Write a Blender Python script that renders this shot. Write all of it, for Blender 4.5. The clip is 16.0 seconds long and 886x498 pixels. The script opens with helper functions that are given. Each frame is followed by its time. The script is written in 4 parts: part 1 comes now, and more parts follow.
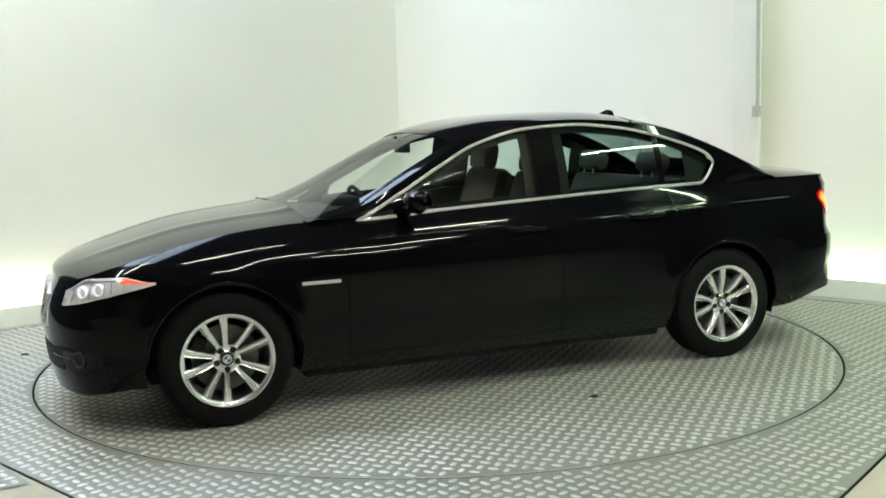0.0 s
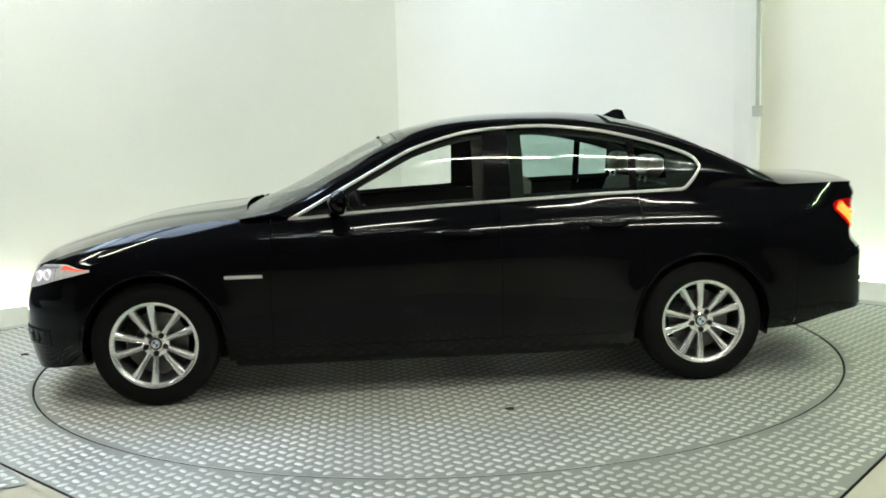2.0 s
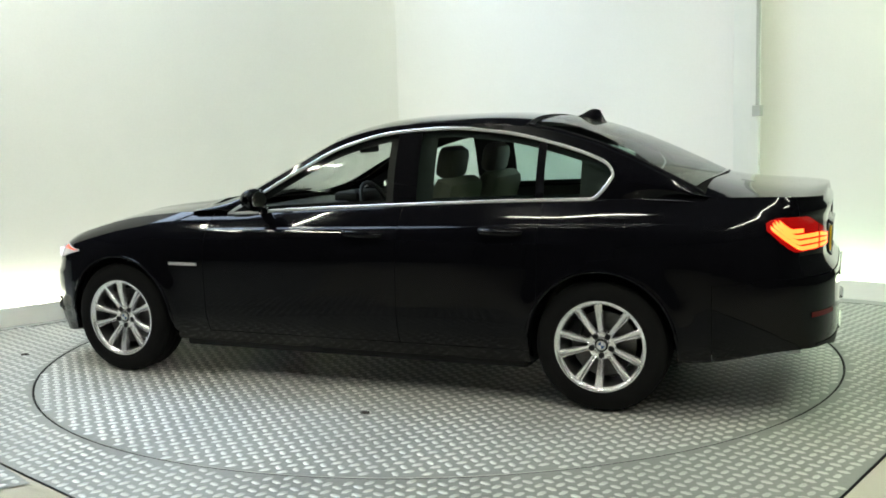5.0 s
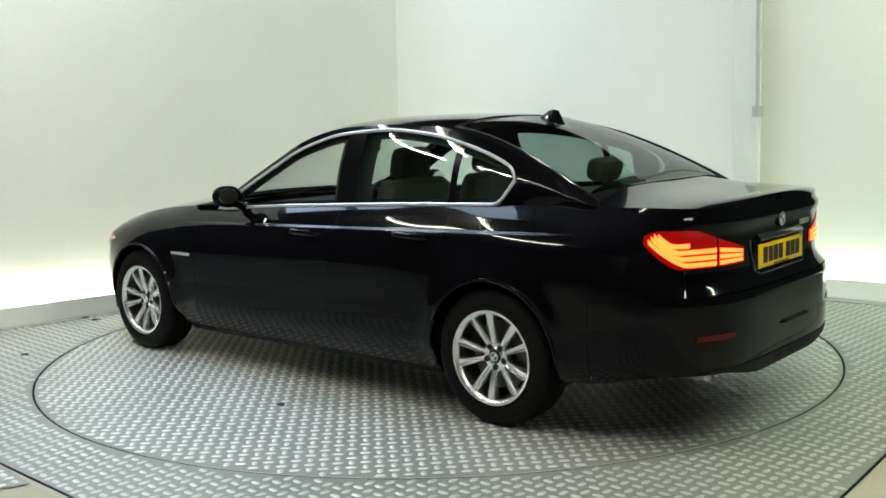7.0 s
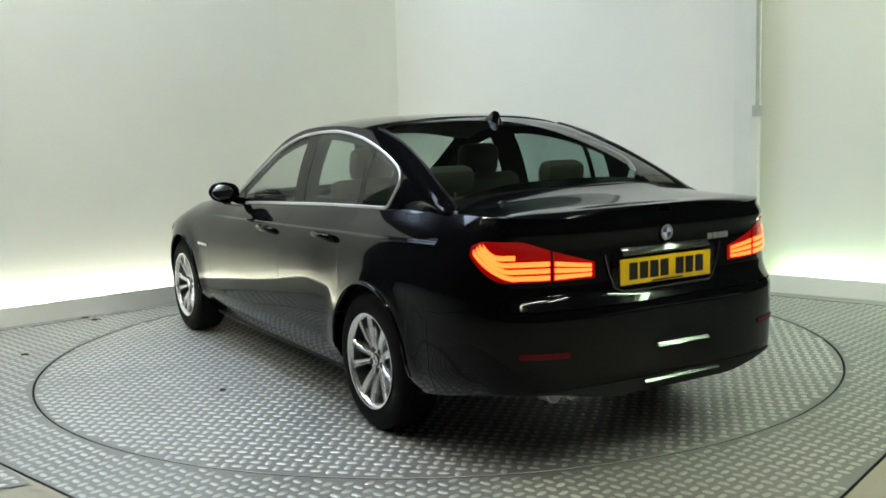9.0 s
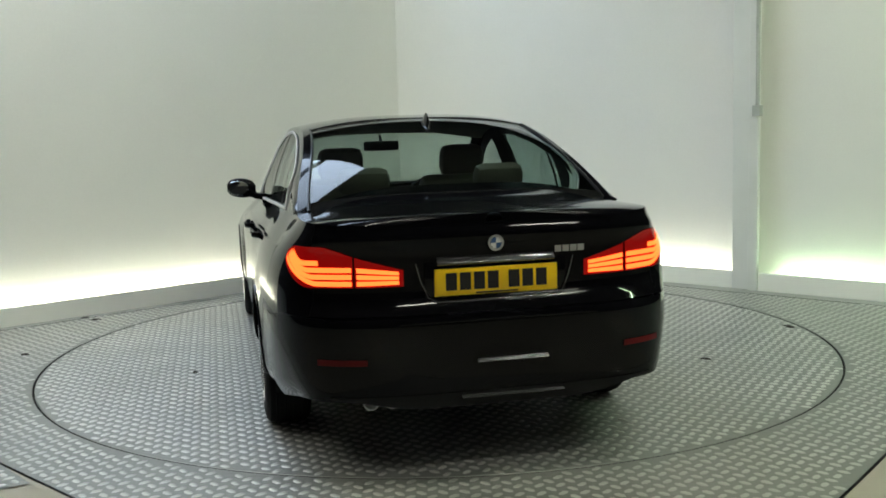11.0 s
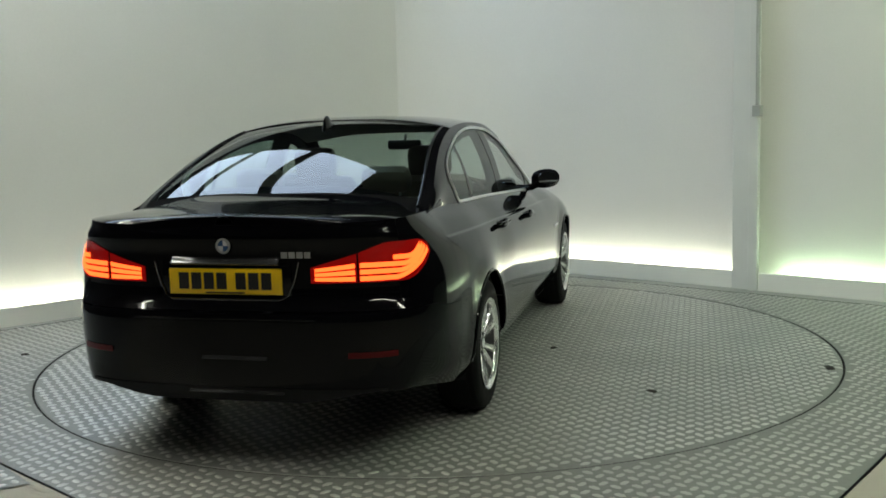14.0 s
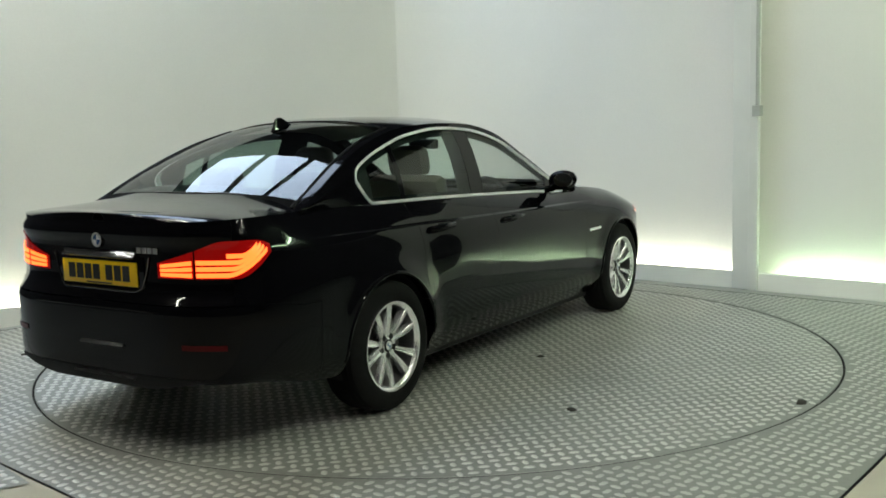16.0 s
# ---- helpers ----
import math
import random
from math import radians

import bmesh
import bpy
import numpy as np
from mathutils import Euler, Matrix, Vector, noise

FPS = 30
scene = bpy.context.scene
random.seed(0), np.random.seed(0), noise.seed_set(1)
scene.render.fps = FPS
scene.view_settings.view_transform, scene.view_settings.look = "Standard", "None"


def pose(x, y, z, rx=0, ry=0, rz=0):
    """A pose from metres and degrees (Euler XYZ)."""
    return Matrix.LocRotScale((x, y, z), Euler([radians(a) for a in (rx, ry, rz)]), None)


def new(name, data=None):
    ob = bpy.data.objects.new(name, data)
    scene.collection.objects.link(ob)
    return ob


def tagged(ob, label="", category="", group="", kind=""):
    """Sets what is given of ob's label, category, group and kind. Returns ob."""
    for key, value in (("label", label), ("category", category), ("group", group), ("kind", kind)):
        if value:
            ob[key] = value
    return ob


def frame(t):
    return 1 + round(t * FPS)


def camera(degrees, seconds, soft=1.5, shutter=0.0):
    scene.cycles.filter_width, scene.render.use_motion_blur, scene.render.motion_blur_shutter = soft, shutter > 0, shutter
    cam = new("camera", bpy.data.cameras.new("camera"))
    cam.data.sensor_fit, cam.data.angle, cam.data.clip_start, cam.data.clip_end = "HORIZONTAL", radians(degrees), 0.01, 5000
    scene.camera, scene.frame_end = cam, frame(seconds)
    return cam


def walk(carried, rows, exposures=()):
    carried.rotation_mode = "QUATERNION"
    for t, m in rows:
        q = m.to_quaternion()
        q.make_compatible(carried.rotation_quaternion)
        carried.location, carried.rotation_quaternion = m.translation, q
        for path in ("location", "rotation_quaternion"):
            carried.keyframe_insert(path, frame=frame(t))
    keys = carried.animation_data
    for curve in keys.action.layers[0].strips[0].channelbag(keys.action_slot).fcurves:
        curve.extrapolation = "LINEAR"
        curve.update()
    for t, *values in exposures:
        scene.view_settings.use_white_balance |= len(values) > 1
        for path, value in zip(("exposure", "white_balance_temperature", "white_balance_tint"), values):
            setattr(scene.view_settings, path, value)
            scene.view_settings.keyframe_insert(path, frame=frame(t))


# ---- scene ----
# camera: stands still on a tripod in front of the turntable
cam = camera(48.4, 16.0, soft=1.7)
CAM = pose(0, -6.431, 1.454, 90 - 7.247, 0, -0.407) @ pose(0, 0, 0, 0, 0, -1.632)
walk(cam, [(0, CAM), (16, CAM)],
     exposures=[(0, 0.57), (2, 0.60), (4, 0.59), (7, 0.41), (9, 0.13), (11.5, -0.20), (12.5, -0.36), (13.2, -0.42), (14.5, -0.31), (16, -0.02)])

# world: dim grey hall around the booth
world = bpy.data.worlds.new("world")
scene.world = world
world.use_nodes = True
world.node_tree.nodes["Background"].inputs[0].default_value = (0.6, 0.62, 0.55, 1)
world.node_tree.nodes["Background"].inputs[1].default_value = 0.15


# ---- materials ----
def nodes_of(name):
    m = bpy.data.materials.new(name)
    m.use_nodes = True
    return m, m.node_tree, m.node_tree.nodes["Principled BSDF"]


def material(name, colour, rough=0.5, metal=0.0, coat=0.0, vary=0.0, scale=6.0, fine=0.0, fine_scale=120.0, bump=0.0, spec=0.5,
             emit=None, power=0.0):
    """A surface with colour and roughness that vary at two scales."""
    m, tree, b = nodes_of(name)
    b.inputs["Base Color"].default_value = (*colour, 1)
    b.inputs["Roughness"].default_value = rough
    b.inputs["Metallic"].default_value = metal
    b.inputs["Coat Weight"].default_value = coat
    b.inputs["Coat Roughness"].default_value = 0.015
    b.inputs["Specular IOR Level"].default_value = spec
    if emit:
        b.inputs["Emission Color"].default_value = (*emit, 1)
        b.inputs["Emission Strength"].default_value = power
    if vary or fine or bump:
        co = tree.nodes.new("ShaderNodeTexCoord")
        big = tree.nodes.new("ShaderNodeTexNoise")
        big.inputs["Scale"].default_value, big.inputs["Detail"].default_value = scale, 5
        small = tree.nodes.new("ShaderNodeTexNoise")
        small.inputs["Scale"].default_value, small.inputs["Detail"].default_value = fine_scale, 3
        for n in (big, small):
            tree.links.new(co.outputs["Object"], n.inputs["Vector"])
        both = tree.nodes.new("ShaderNodeMath")
        both.operation = "MULTIPLY_ADD"
        tree.links.new(small.outputs["Fac"], both.inputs[0])
        both.inputs[1].default_value = fine / max(vary, 1e-3)
        tree.links.new(big.outputs["Fac"], both.inputs[2])
        ramp = tree.nodes.new("ShaderNodeValToRGB")
        ramp.color_ramp.elements[0].position, ramp.color_ramp.elements[1].position = 0.25, 0.85
        ramp.color_ramp.elements[0].color = (*[c * (1 - vary) for c in colour], 1)
        ramp.color_ramp.elements[1].color = (*[min(1, c * (1 + vary)) for c in colour], 1)
        tree.links.new(both.outputs[0], ramp.inputs["Fac"])
        tree.links.new(ramp.outputs["Color"], b.inputs["Base Color"])
        rr = tree.nodes.new("ShaderNodeMapRange")
        rr.inputs["To Min"].default_value, rr.inputs["To Max"].default_value = rough * (1 - vary * 0.6), min(1, rough * (1 + vary * 0.6))
        tree.links.new(big.outputs["Fac"], rr.inputs["Value"])
        tree.links.new(rr.outputs[0], b.inputs["Roughness"])
        if bump:
            bp = tree.nodes.new("ShaderNodeBump")
            bp.inputs["Strength"].default_value, bp.inputs["Distance"].default_value = bump, 0.004
            tree.links.new(small.outputs["Fac"], bp.inputs["Height"])
            tree.links.new(bp.outputs[0], b.inputs["Normal"])
    return m


def glass_material(name, tint, rough=0.0):
    """Thin pane: clear with a tint, with the gloss of glass on top."""
    m, tree, b = nodes_of(name)
    tree.nodes.remove(b)
    out = tree.nodes["Material Output"]
    clear, gloss = (tree.nodes.new("ShaderNodeBsdf" + k) for k in ("Transparent", "Glossy"))
    clear.inputs[0].default_value = (*tint, 1)
    gloss.inputs["Roughness"].default_value = rough
    facing = tree.nodes.new("ShaderNodeLayerWeight")
    facing.inputs["Blend"].default_value = 0.5
    power = tree.nodes.new("ShaderNodeMath")
    power.operation = "POWER"
    power.inputs[1].default_value = 4.5
    tree.links.new(facing.outputs["Facing"], power.inputs[0])
    fr = tree.nodes.new("ShaderNodeMath")
    fr.operation = "MULTIPLY_ADD"
    fr.inputs[1].default_value, fr.inputs[2].default_value = 0.9, 0.06
    tree.links.new(power.outputs[0], fr.inputs[0])
    mixer = tree.nodes.new("ShaderNodeMixShader")
    tree.links.new(fr.outputs[0], mixer.inputs[0])
    tree.links.new(clear.outputs[0], mixer.inputs[1])
    tree.links.new(gloss.outputs[0], mixer.inputs[2])
    tree.links.new(mixer.outputs[0], out.inputs["Surface"])
    return m


PAINT = material("black_car_paint", (0.0022, 0.0022, 0.0032), 0.12, coat=0.9, vary=0.2, scale=3, fine=0.1, fine_scale=900, spec=0.03)
PAINT.node_tree.nodes["Principled BSDF"].inputs["Coat IOR"].default_value = 1.24
GLOSS_BLACK = material("gloss_black_trim", (0.004, 0.004, 0.005), 0.15, coat=0.45, spec=0.05)
PLASTIC = material("black_plastic", (0.007, 0.007, 0.008), 0.55, vary=0.2, scale=20, bump=0.2, spec=0.2)
RUBBER = material("tyre_rubber", (0.006, 0.006, 0.0062), 0.7, vary=0.3, scale=12, fine=0.2, bump=0.3, spec=0.08)
CHROME = material("satin_chrome", (0.86, 0.86, 0.88), 0.3, metal=0.65)
ALLOY = material("alloy_silver", (0.80, 0.80, 0.82), 0.24, metal=0.8, vary=0.08, scale=30, fine=0.05, fine_scale=400)
# darker copy of the alloy, shade behind the spokes put into its colour
ALLOY_IN = material("alloy_shaded_barrel", (0.08, 0.08, 0.085), 0.45, metal=0.7, vary=0.2, scale=15)
STEEL = material("brake_steel", (0.12, 0.118, 0.115), 0.4, metal=1.0, vary=0.2, scale=40)
GLASS = glass_material("window_glass", (0.90, 0.94, 0.92))
GLASS_TINT = glass_material("tinted_window_glass", (0.62, 0.74, 0.70))
GLASS_REAR = glass_material("dark_tinted_rear_glass", (0.46, 0.56, 0.53))
# metal colour puts in the glints of the black grip and recess rim
BRIGHT_BLACK = material("dark_glint_metal", (0.15, 0.15, 0.16), 0.15, metal=0.85, vary=0.1, scale=20)
DARK_SILVER = material("dull_silver_badge", (0.52, 0.52, 0.54), 0.35, metal=0.7)
# lighter copies of plate and studs, extra light on the disc put into colour
DISC_STEEL = material("brightened_disc_steel", (0.225, 0.23, 0.215), 0.5, metal=0.45, vary=0.28, scale=1.1, fine=0.2, fine_scale=30, bump=0.1)
DISC_STUD = material("brightened_disc_stud", (0.63, 0.63, 0.60), 0.44, metal=0.42, vary=0.24, scale=1.6)
FRIT = material("matt_black_glass_edge", (0.004, 0.004, 0.004), 0.9, spec=0.05)
# metal instead of black paint, to put glints on the bumper ledges
LEDGE = material("bumper_glint_metal", (0.11, 0.11, 0.115), 0.18, metal=0.85, vary=0.1, scale=20)
RIB_GREY = material("grey_lamp_rib", (0.22, 0.21, 0.26), 0.35, metal=0.3)
GLASS_LAMP = glass_material("clear_lamp_cover", (0.95, 0.95, 0.96))
RED_DARK = material("red_lamp_lens", (0.16, 0.003, 0.003), 0.2, coat=0.35, spec=0.1, emit=(1, 0.006, 0.005), power=0.16)
RED_GLOW = material("lit_tail_light_bar", (0.9, 0.08, 0.01), 0.3, emit=(1.0, 0.11, 0.018), power=3.8)
RED_REFLECT = material("red_reflector", (0.085, 0.001, 0.003), 0.35, coat=0.2, spec=0.1)
AMBER = material("amber_side_marker", (0.75, 0.10, 0.05), 0.25, coat=0.8, emit=(1, 0.10, 0.05), power=0.5)
LAMP_SILVER = material("headlamp_reflector", (0.95, 0.92, 0.98), 0.25, metal=0.1, vary=0.3, scale=55, coat=0.6)
LAMP_LIT = material("lit_headlamp_ring", (0.8, 0.8, 0.84), 0.25, emit=(1.0, 0.93, 1.0), power=0.35)
PLATE = material("yellow_plate", (0.95, 0.60, 0.012), 0.35, vary=0.06, scale=8)
PLATE_INK = material("plate_black", (0.012, 0.01, 0.012), 0.4)
LEATHER = material("beige_leather", (0.105, 0.09, 0.07), 0.5, vary=0.12, scale=9, fine=0.1, bump=0.25)
LINING = material("beige_headlining", (0.42, 0.39, 0.33), 0.9, vary=0.1, bump=0.2)
BADGE_BLUE = material("badge_blue", (0.05, 0.11, 0.26), 0.2, coat=0.8)
BADGE_WHITE = material("badge_white", (0.7, 0.71, 0.74), 0.3, coat=0.4)
MIRROR = material("mirror_glass", (0.6, 0.62, 0.63), 0.02, metal=1.0)
WALL = material("white_painted_panel", (0.78, 0.78, 0.74), 0.75, vary=0.04, scale=0.7, fine=0.02, fine_scale=60, bump=0.05)
TRIM = material("white_gloss_trim", (0.74, 0.76, 0.72), 0.45, vary=0.05, scale=3)
KICK = material("off_white_kickboard", (0.84, 0.85, 0.79), 0.6, vary=0.08, scale=4, fine=0.1, bump=0.15)
CONCRETE = material("grey_floor_paint", (0.30, 0.305, 0.285), 0.55, vary=0.16, scale=1.6, fine=0.1, fine_scale=45, bump=0.15)
APRON = material("bare_concrete", (0.34, 0.32, 0.26), 0.8, vary=0.2, scale=2.2, fine=0.2, fine_scale=60, bump=0.4)
PLATE_STEEL = material("worn_steel_plate", (0.205, 0.21, 0.195), 0.5, metal=0.45, vary=0.28, scale=1.1, fine=0.2, fine_scale=30, bump=0.1)
STUD = material("polished_tread_bar", (0.54, 0.54, 0.51), 0.46, metal=0.4, vary=0.24, scale=1.6)
DARK = material("dark_hall_paint", (0.05, 0.05, 0.052), 0.85, vary=0.2, scale=1)
ROOF_DARK = material("dark_steel_roof", (0.045, 0.045, 0.05), 0.7, vary=0.2, scale=2)
TUBE = material("lit_lamp_tube", (1, 1, 1), 0.5, emit=(1.0, 1.0, 0.85), power=135)
STRIP_LIGHT = material("lit_floor_strip", (1, 1, 1), 0.5, emit=(1.0, 1.0, 0.82), power=44)
STRIP_GREEN = material("lit_greenish_floor_strip", (1, 1, 1), 0.5, emit=(0.72, 1.0, 0.64), power=34)
SKY_PANEL = material("daylit_roof_sheet", (0.8, 0.85, 0.9), 0.5, emit=(0.62, 0.78, 1.0), power=7)


# ---- mesh tools ----
def mesh_object(name, bm, mat, smooth=True, sharp=40):
    me = bpy.data.meshes.new(name)
    bmesh.ops.recalc_face_normals(bm, faces=bm.faces)
    for f in bm.faces:
        f.smooth = smooth
    if smooth:
        for e in bm.edges:
            if len(e.link_faces) == 2 and e.calc_face_angle(0) > radians(sharp):
                e.smooth = False
    bm.to_mesh(me)
    bm.free()
    me.materials.append(mat)
    return new(name, me)


def part(name, bm, mat, parent, label="", smooth=True, sharp=40):
    ob = mesh_object(name, bm, mat, smooth, sharp)
    ob.parent = parent
    if label:
        ob["label"] = label
    return ob


def add_box(bm, x0, x1, y0, y1, z0, z1, bevel=0.0, m=None):
    r = bmesh.ops.create_cube(bm, size=1)
    vs = r["verts"]
    for v in vs:
        v.co = Vector(((x0 + x1) / 2 + v.co.x * (x1 - x0), (y0 + y1) / 2 + v.co.y * (y1 - y0), (z0 + z1) / 2 + v.co.z * (z1 - z0)))
    if bevel:
        es = list({e for v in vs for e in v.link_edges})
        r = bmesh.ops.bevel(bm, geom=es, offset=bevel, segments=2, affect="EDGES", profile=0.5)
        vs = list({v for f in r["faces"] for v in f.verts} | {v for v in vs if v.is_valid})
    if m is not None:
        bmesh.ops.transform(bm, matrix=m, verts=vs)
    return bm


def box(x0, x1, y0, y1, z0, z1, bevel=0.0, m=None):
    return add_box(bmesh.new(), x0, x1, y0, y1, z0, z1, bevel, m)


def add_grid(bm, rows):
    """A sheet through rows of points."""
    vs = [[bm.verts.new(p) for p in row] for row in rows]
    for a, b in zip(vs, vs[1:]):
        for i in range(len(a) - 1):
            q = [a[i], a[i + 1], b[i + 1], b[i]]
            if (q[0].co - q[1].co).length + (q[2].co - q[3].co).length > 1e-6:
                bm.faces.new(q)
    return bm


def sheet(rows, thick=0.0):
    """A sheet with thickness; the second skin lies along the surface normals."""
    bm = add_grid(bmesh.new(), rows)
    bmesh.ops.remove_doubles(bm, verts=bm.verts, dist=1e-5)
    if thick:
        bm.normal_update()
        bmesh.ops.solidify(bm, geom=bm.faces[:], thickness=thick)
    return bm


def add_lathe(bm, profile, n=48, axis="y", m=None):
    """Turns a profile of (along, radius) round an axis."""
    rows = []
    for k in range(n + 1):
        a = 2 * math.pi * k / n
        rows.append([(r * math.cos(a), h, r * math.sin(a)) if axis == "y" else (r * math.cos(a), r * math.sin(a), h) for h, r in profile])
    start = len(bm.verts)
    add_grid(bm, rows)
    bm.verts.ensure_lookup_table()
    vs = bm.verts[start:]
    if m is not None:
        bmesh.ops.transform(bm, matrix=m, verts=vs)
    bmesh.ops.remove_doubles(bm, verts=vs, dist=1e-5)
    return bm


def lathe(profile, n=48, axis="y", m=None):
    return add_lathe(bmesh.new(), profile, n, axis, m)


def add_tube(bm, path, r, n=8, flat=1.0, closed=False):
    """A rod along a path; flat squeezes it across."""
    pts = [Vector(p) for p in path]
    rings = []
    for i, p in enumerate(pts):
        a, b = (pts[i - 1], pts[(i + 1) % len(pts)]) if closed else (pts[max(i - 1, 0)], pts[min(i + 1, len(pts) - 1)])
        t = (b - a).normalized()
        side = t.cross(Vector((0, 0, 1)))
        side = side.normalized() if side.length > 1e-3 else Vector((0, 1, 0))
        up = side.cross(t).normalized()
        rings.append([bm.verts.new(p + side * (math.cos(2 * math.pi * k / n) * r * flat) + up * (math.sin(2 * math.pi * k / n) * r)) for k in range(n)])
    pairs = list(zip(rings, rings[1:])) + ([(rings[-1], rings[0])] if closed else [])
    for a, b in pairs:
        for k in range(n):
            bm.faces.new((a[k], a[(k + 1) % n], b[(k + 1) % n], b[k]))
    if not closed:
        bm.faces.new(rings[0][::-1])
        bm.faces.new(rings[-1])
    return bm


def tube(path, r, n=8, flat=1.0, closed=False):
    return add_tube(bmesh.new(), path, r, n, flat, closed)


def curve_of(*pts):
    """A smooth function through (x, value) pairs."""
    pts = sorted(pts)
    xs, ys = np.array([p[0] for p in pts], float), np.array([p[1] for p in pts], float)
    d = np.diff(ys) / np.diff(xs)
    m = np.concatenate([[d[0]], np.where(d[:-1] * d[1:] > 0, 2 * d[:-1] * d[1:] / (d[:-1] + d[1:] + 1e-12 * np.sign(d[:-1] + d[1:] + 1e-30)), 0), [d[-1]]])

    def f(x):
        x = min(max(x, xs[0]), xs[-1])
        i = min(int(np.searchsorted(xs, x, "right")) - 1, len(xs) - 2)
        h = xs[i + 1] - xs[i]
        t = (x - xs[i]) / h
        return float((1 + 2 * t) * (1 - t) ** 2 * ys[i] + t * (1 - t) ** 2 * h * m[i] + t * t * (3 - 2 * t) * ys[i + 1] + t * t * (t - 1) * h * m[i + 1])
    return f


def soft_curve(sigma, *pts):
    """curve_of, with its bends eased over sigma metres."""
    f = curve_of(*pts)
    lo, hi = min(p[0] for p in pts), max(p[0] for p in pts)
    xs = np.linspace(lo - 4 * sigma, hi + 4 * sigma, 1600)
    slope = lambda a, b: (f(b) - f(a)) / (b - a)
    sl, sh = slope(lo, lo + 0.02), slope(hi - 0.02, hi)
    ys = np.array([f(x) + (sl * (x - lo) if x < lo else sh * (x - hi) if x > hi else 0) for x in xs])
    n = int(3 * sigma / (xs[1] - xs[0]))
    k = np.exp(-0.5 * (np.arange(-n, n + 1) * (xs[1] - xs[0]) / sigma) ** 2)
    ys = np.convolve(np.pad(ys, n, "edge"), k / k.sum(), "valid")
    return lambda x: float(np.interp(min(max(x, lo), hi), xs, ys))


def steps(a, b, n):
    return [a + (b - a) * i / n for i in range(n + 1)]


def smooth01(a, b, x):
    t = min(max((x - a) / (b - a), 0), 1)
    return t * t * (3 - 2 * t)


# ---- the booth ----
def along(x, y, heading):
    return pose(x, y, 0, 0, 0, heading)


LEFT = along(-0.34, 3.44, 180 + 39.4)     # from the corner outwards; its +y side faces away from the turntable
RIGHT = along(-0.34, 4.225, -40.4)        # from behind the corner to the right
WALL_H = 3.2


def structure(name, bm, mat, label, m=None, smooth=False):
    ob = mesh_object(name, bm, mat, smooth)
    if m is not None:
        ob.matrix_world = m
    return tagged(ob, label, name.split("_")[0], kind="structure")


def booth():
    # left wall: local -y faces the room after the half turn, so the room lies at +y
    structure("wall_left", box(-0.15, 4.5, -0.22, -0.12, 0, WALL_H), WALL, "white painted panel wall of the photo booth", LEFT)
    # the right wall bends gently into the corner
    c0 = RIGHT.inverted() @ (LEFT @ Vector((-0.09, -0.125, 0)))
    p1, p2 = Vector((0.75, 0.12, 0)), Vector((2.3, 0.12, 0))
    line = [c0 * (1 - t) ** 2 + p1 * 2 * t * (1 - t) + p2 * t * t for t in steps(0, 1, 24)] + [Vector((3.735, 0.12, 0))]
    rows = [[(p.x, p.y + q, z) for q, z in ((0, 0), (0, WALL_H), (0.1, WALL_H), (0.1, 0))] for p in line]
    structure("wall_right", add_grid(bmesh.new(), rows), WALL, "white painted panel wall lit from below", RIGHT, True)
    structure("wall_end", box(3.90, 5.7, 0.10, 0.20, 0, WALL_H), WALL, "white wall panel tinted green by the light", RIGHT)
    # pillar between the two right panels
    structure("pillar", box(3.735, 3.882, -0.02, 0.24, 0, WALL_H, 0.008), TRIM, "white boxed pillar between wall panels", RIGHT)
    structure("trim", box(3.885, 3.965, -0.045, 0.0, 0, WALL_H, 0.006), TRIM, "narrow white upright trim on the pillar", RIGHT)
    # kickboards with the light strips behind them
    kick = tagged(mesh_object("kickboard", box(0.05, 4.5, -0.02, 0.0, 0, 0.15, 0.004), KICK, False),
                  "low off-white kickboard hiding a light strip", "kickboard", kind="structure")
    kick.matrix_world = LEFT
    kick = tagged(mesh_object("kickboard", box(1.75, 3.735, 0.0, 0.02, 0, 0.15, 0.004), KICK, False),
                  "low off-white kickboard hiding a light strip", "kickboard", kind="structure")
    kick.matrix_world = RIGHT
    kick = tagged(mesh_object("kickboard", box(3.97, 5.7, -0.03, -0.01, 0, 0.15, 0.004), KICK, False),
                  "low off-white kickboard hiding a light strip", "kickboard", kind="structure")
    kick.matrix_world = RIGHT
    for m, x0, x1, y, lit in ((LEFT, 0.2, 4.45, -0.06, STRIP_LIGHT), (RIGHT, 1.85, 3.70, 0.06, STRIP_LIGHT), (RIGHT, 4.15, 5.65, 0.03, STRIP_GREEN)):
        lamp = tagged(new("light_strip"), "lit tube strip on the floor behind the kickboard", "light strip", group="floor light strips")
        lamp.matrix_world = m
        part("tube", tube([(x0, y, 0.075), (x1, y, 0.075)], 0.014), lit, lamp)
        part("batten", box(x0, x1, y - 0.025, y + 0.025, 0.0, 0.055), TRIM, lamp, smooth=False)
    # grey conduit with a box on the pillar
    c = tagged(new("conduit"), "grey cable conduit with a small box on the pillar", "conduit")
    c.matrix_world = RIGHT @ pose(3.963, -0.064, 0)
    part("pipe", tube([(0, 0, 1.50), (0, 0, WALL_H)], 0.017), CONDUIT, c)
    part("junction_box", box(-0.035, 0.035, -0.03, 0.03, 1.44, 1.53, 0.006), CONDUIT, c, smooth=False)


CONDUIT = material("grey_conduit", (0.42, 0.44, 0.41), 0.5, vary=0.1)
DISC_R, GAP_W = 2.495, 0.013
PLATFORM_EDGES = ((-132.7, 2.93), (-39.7, 2.99), (129.5, 2.80), (48.7, 2.85))   # heading and distance of each straight edge


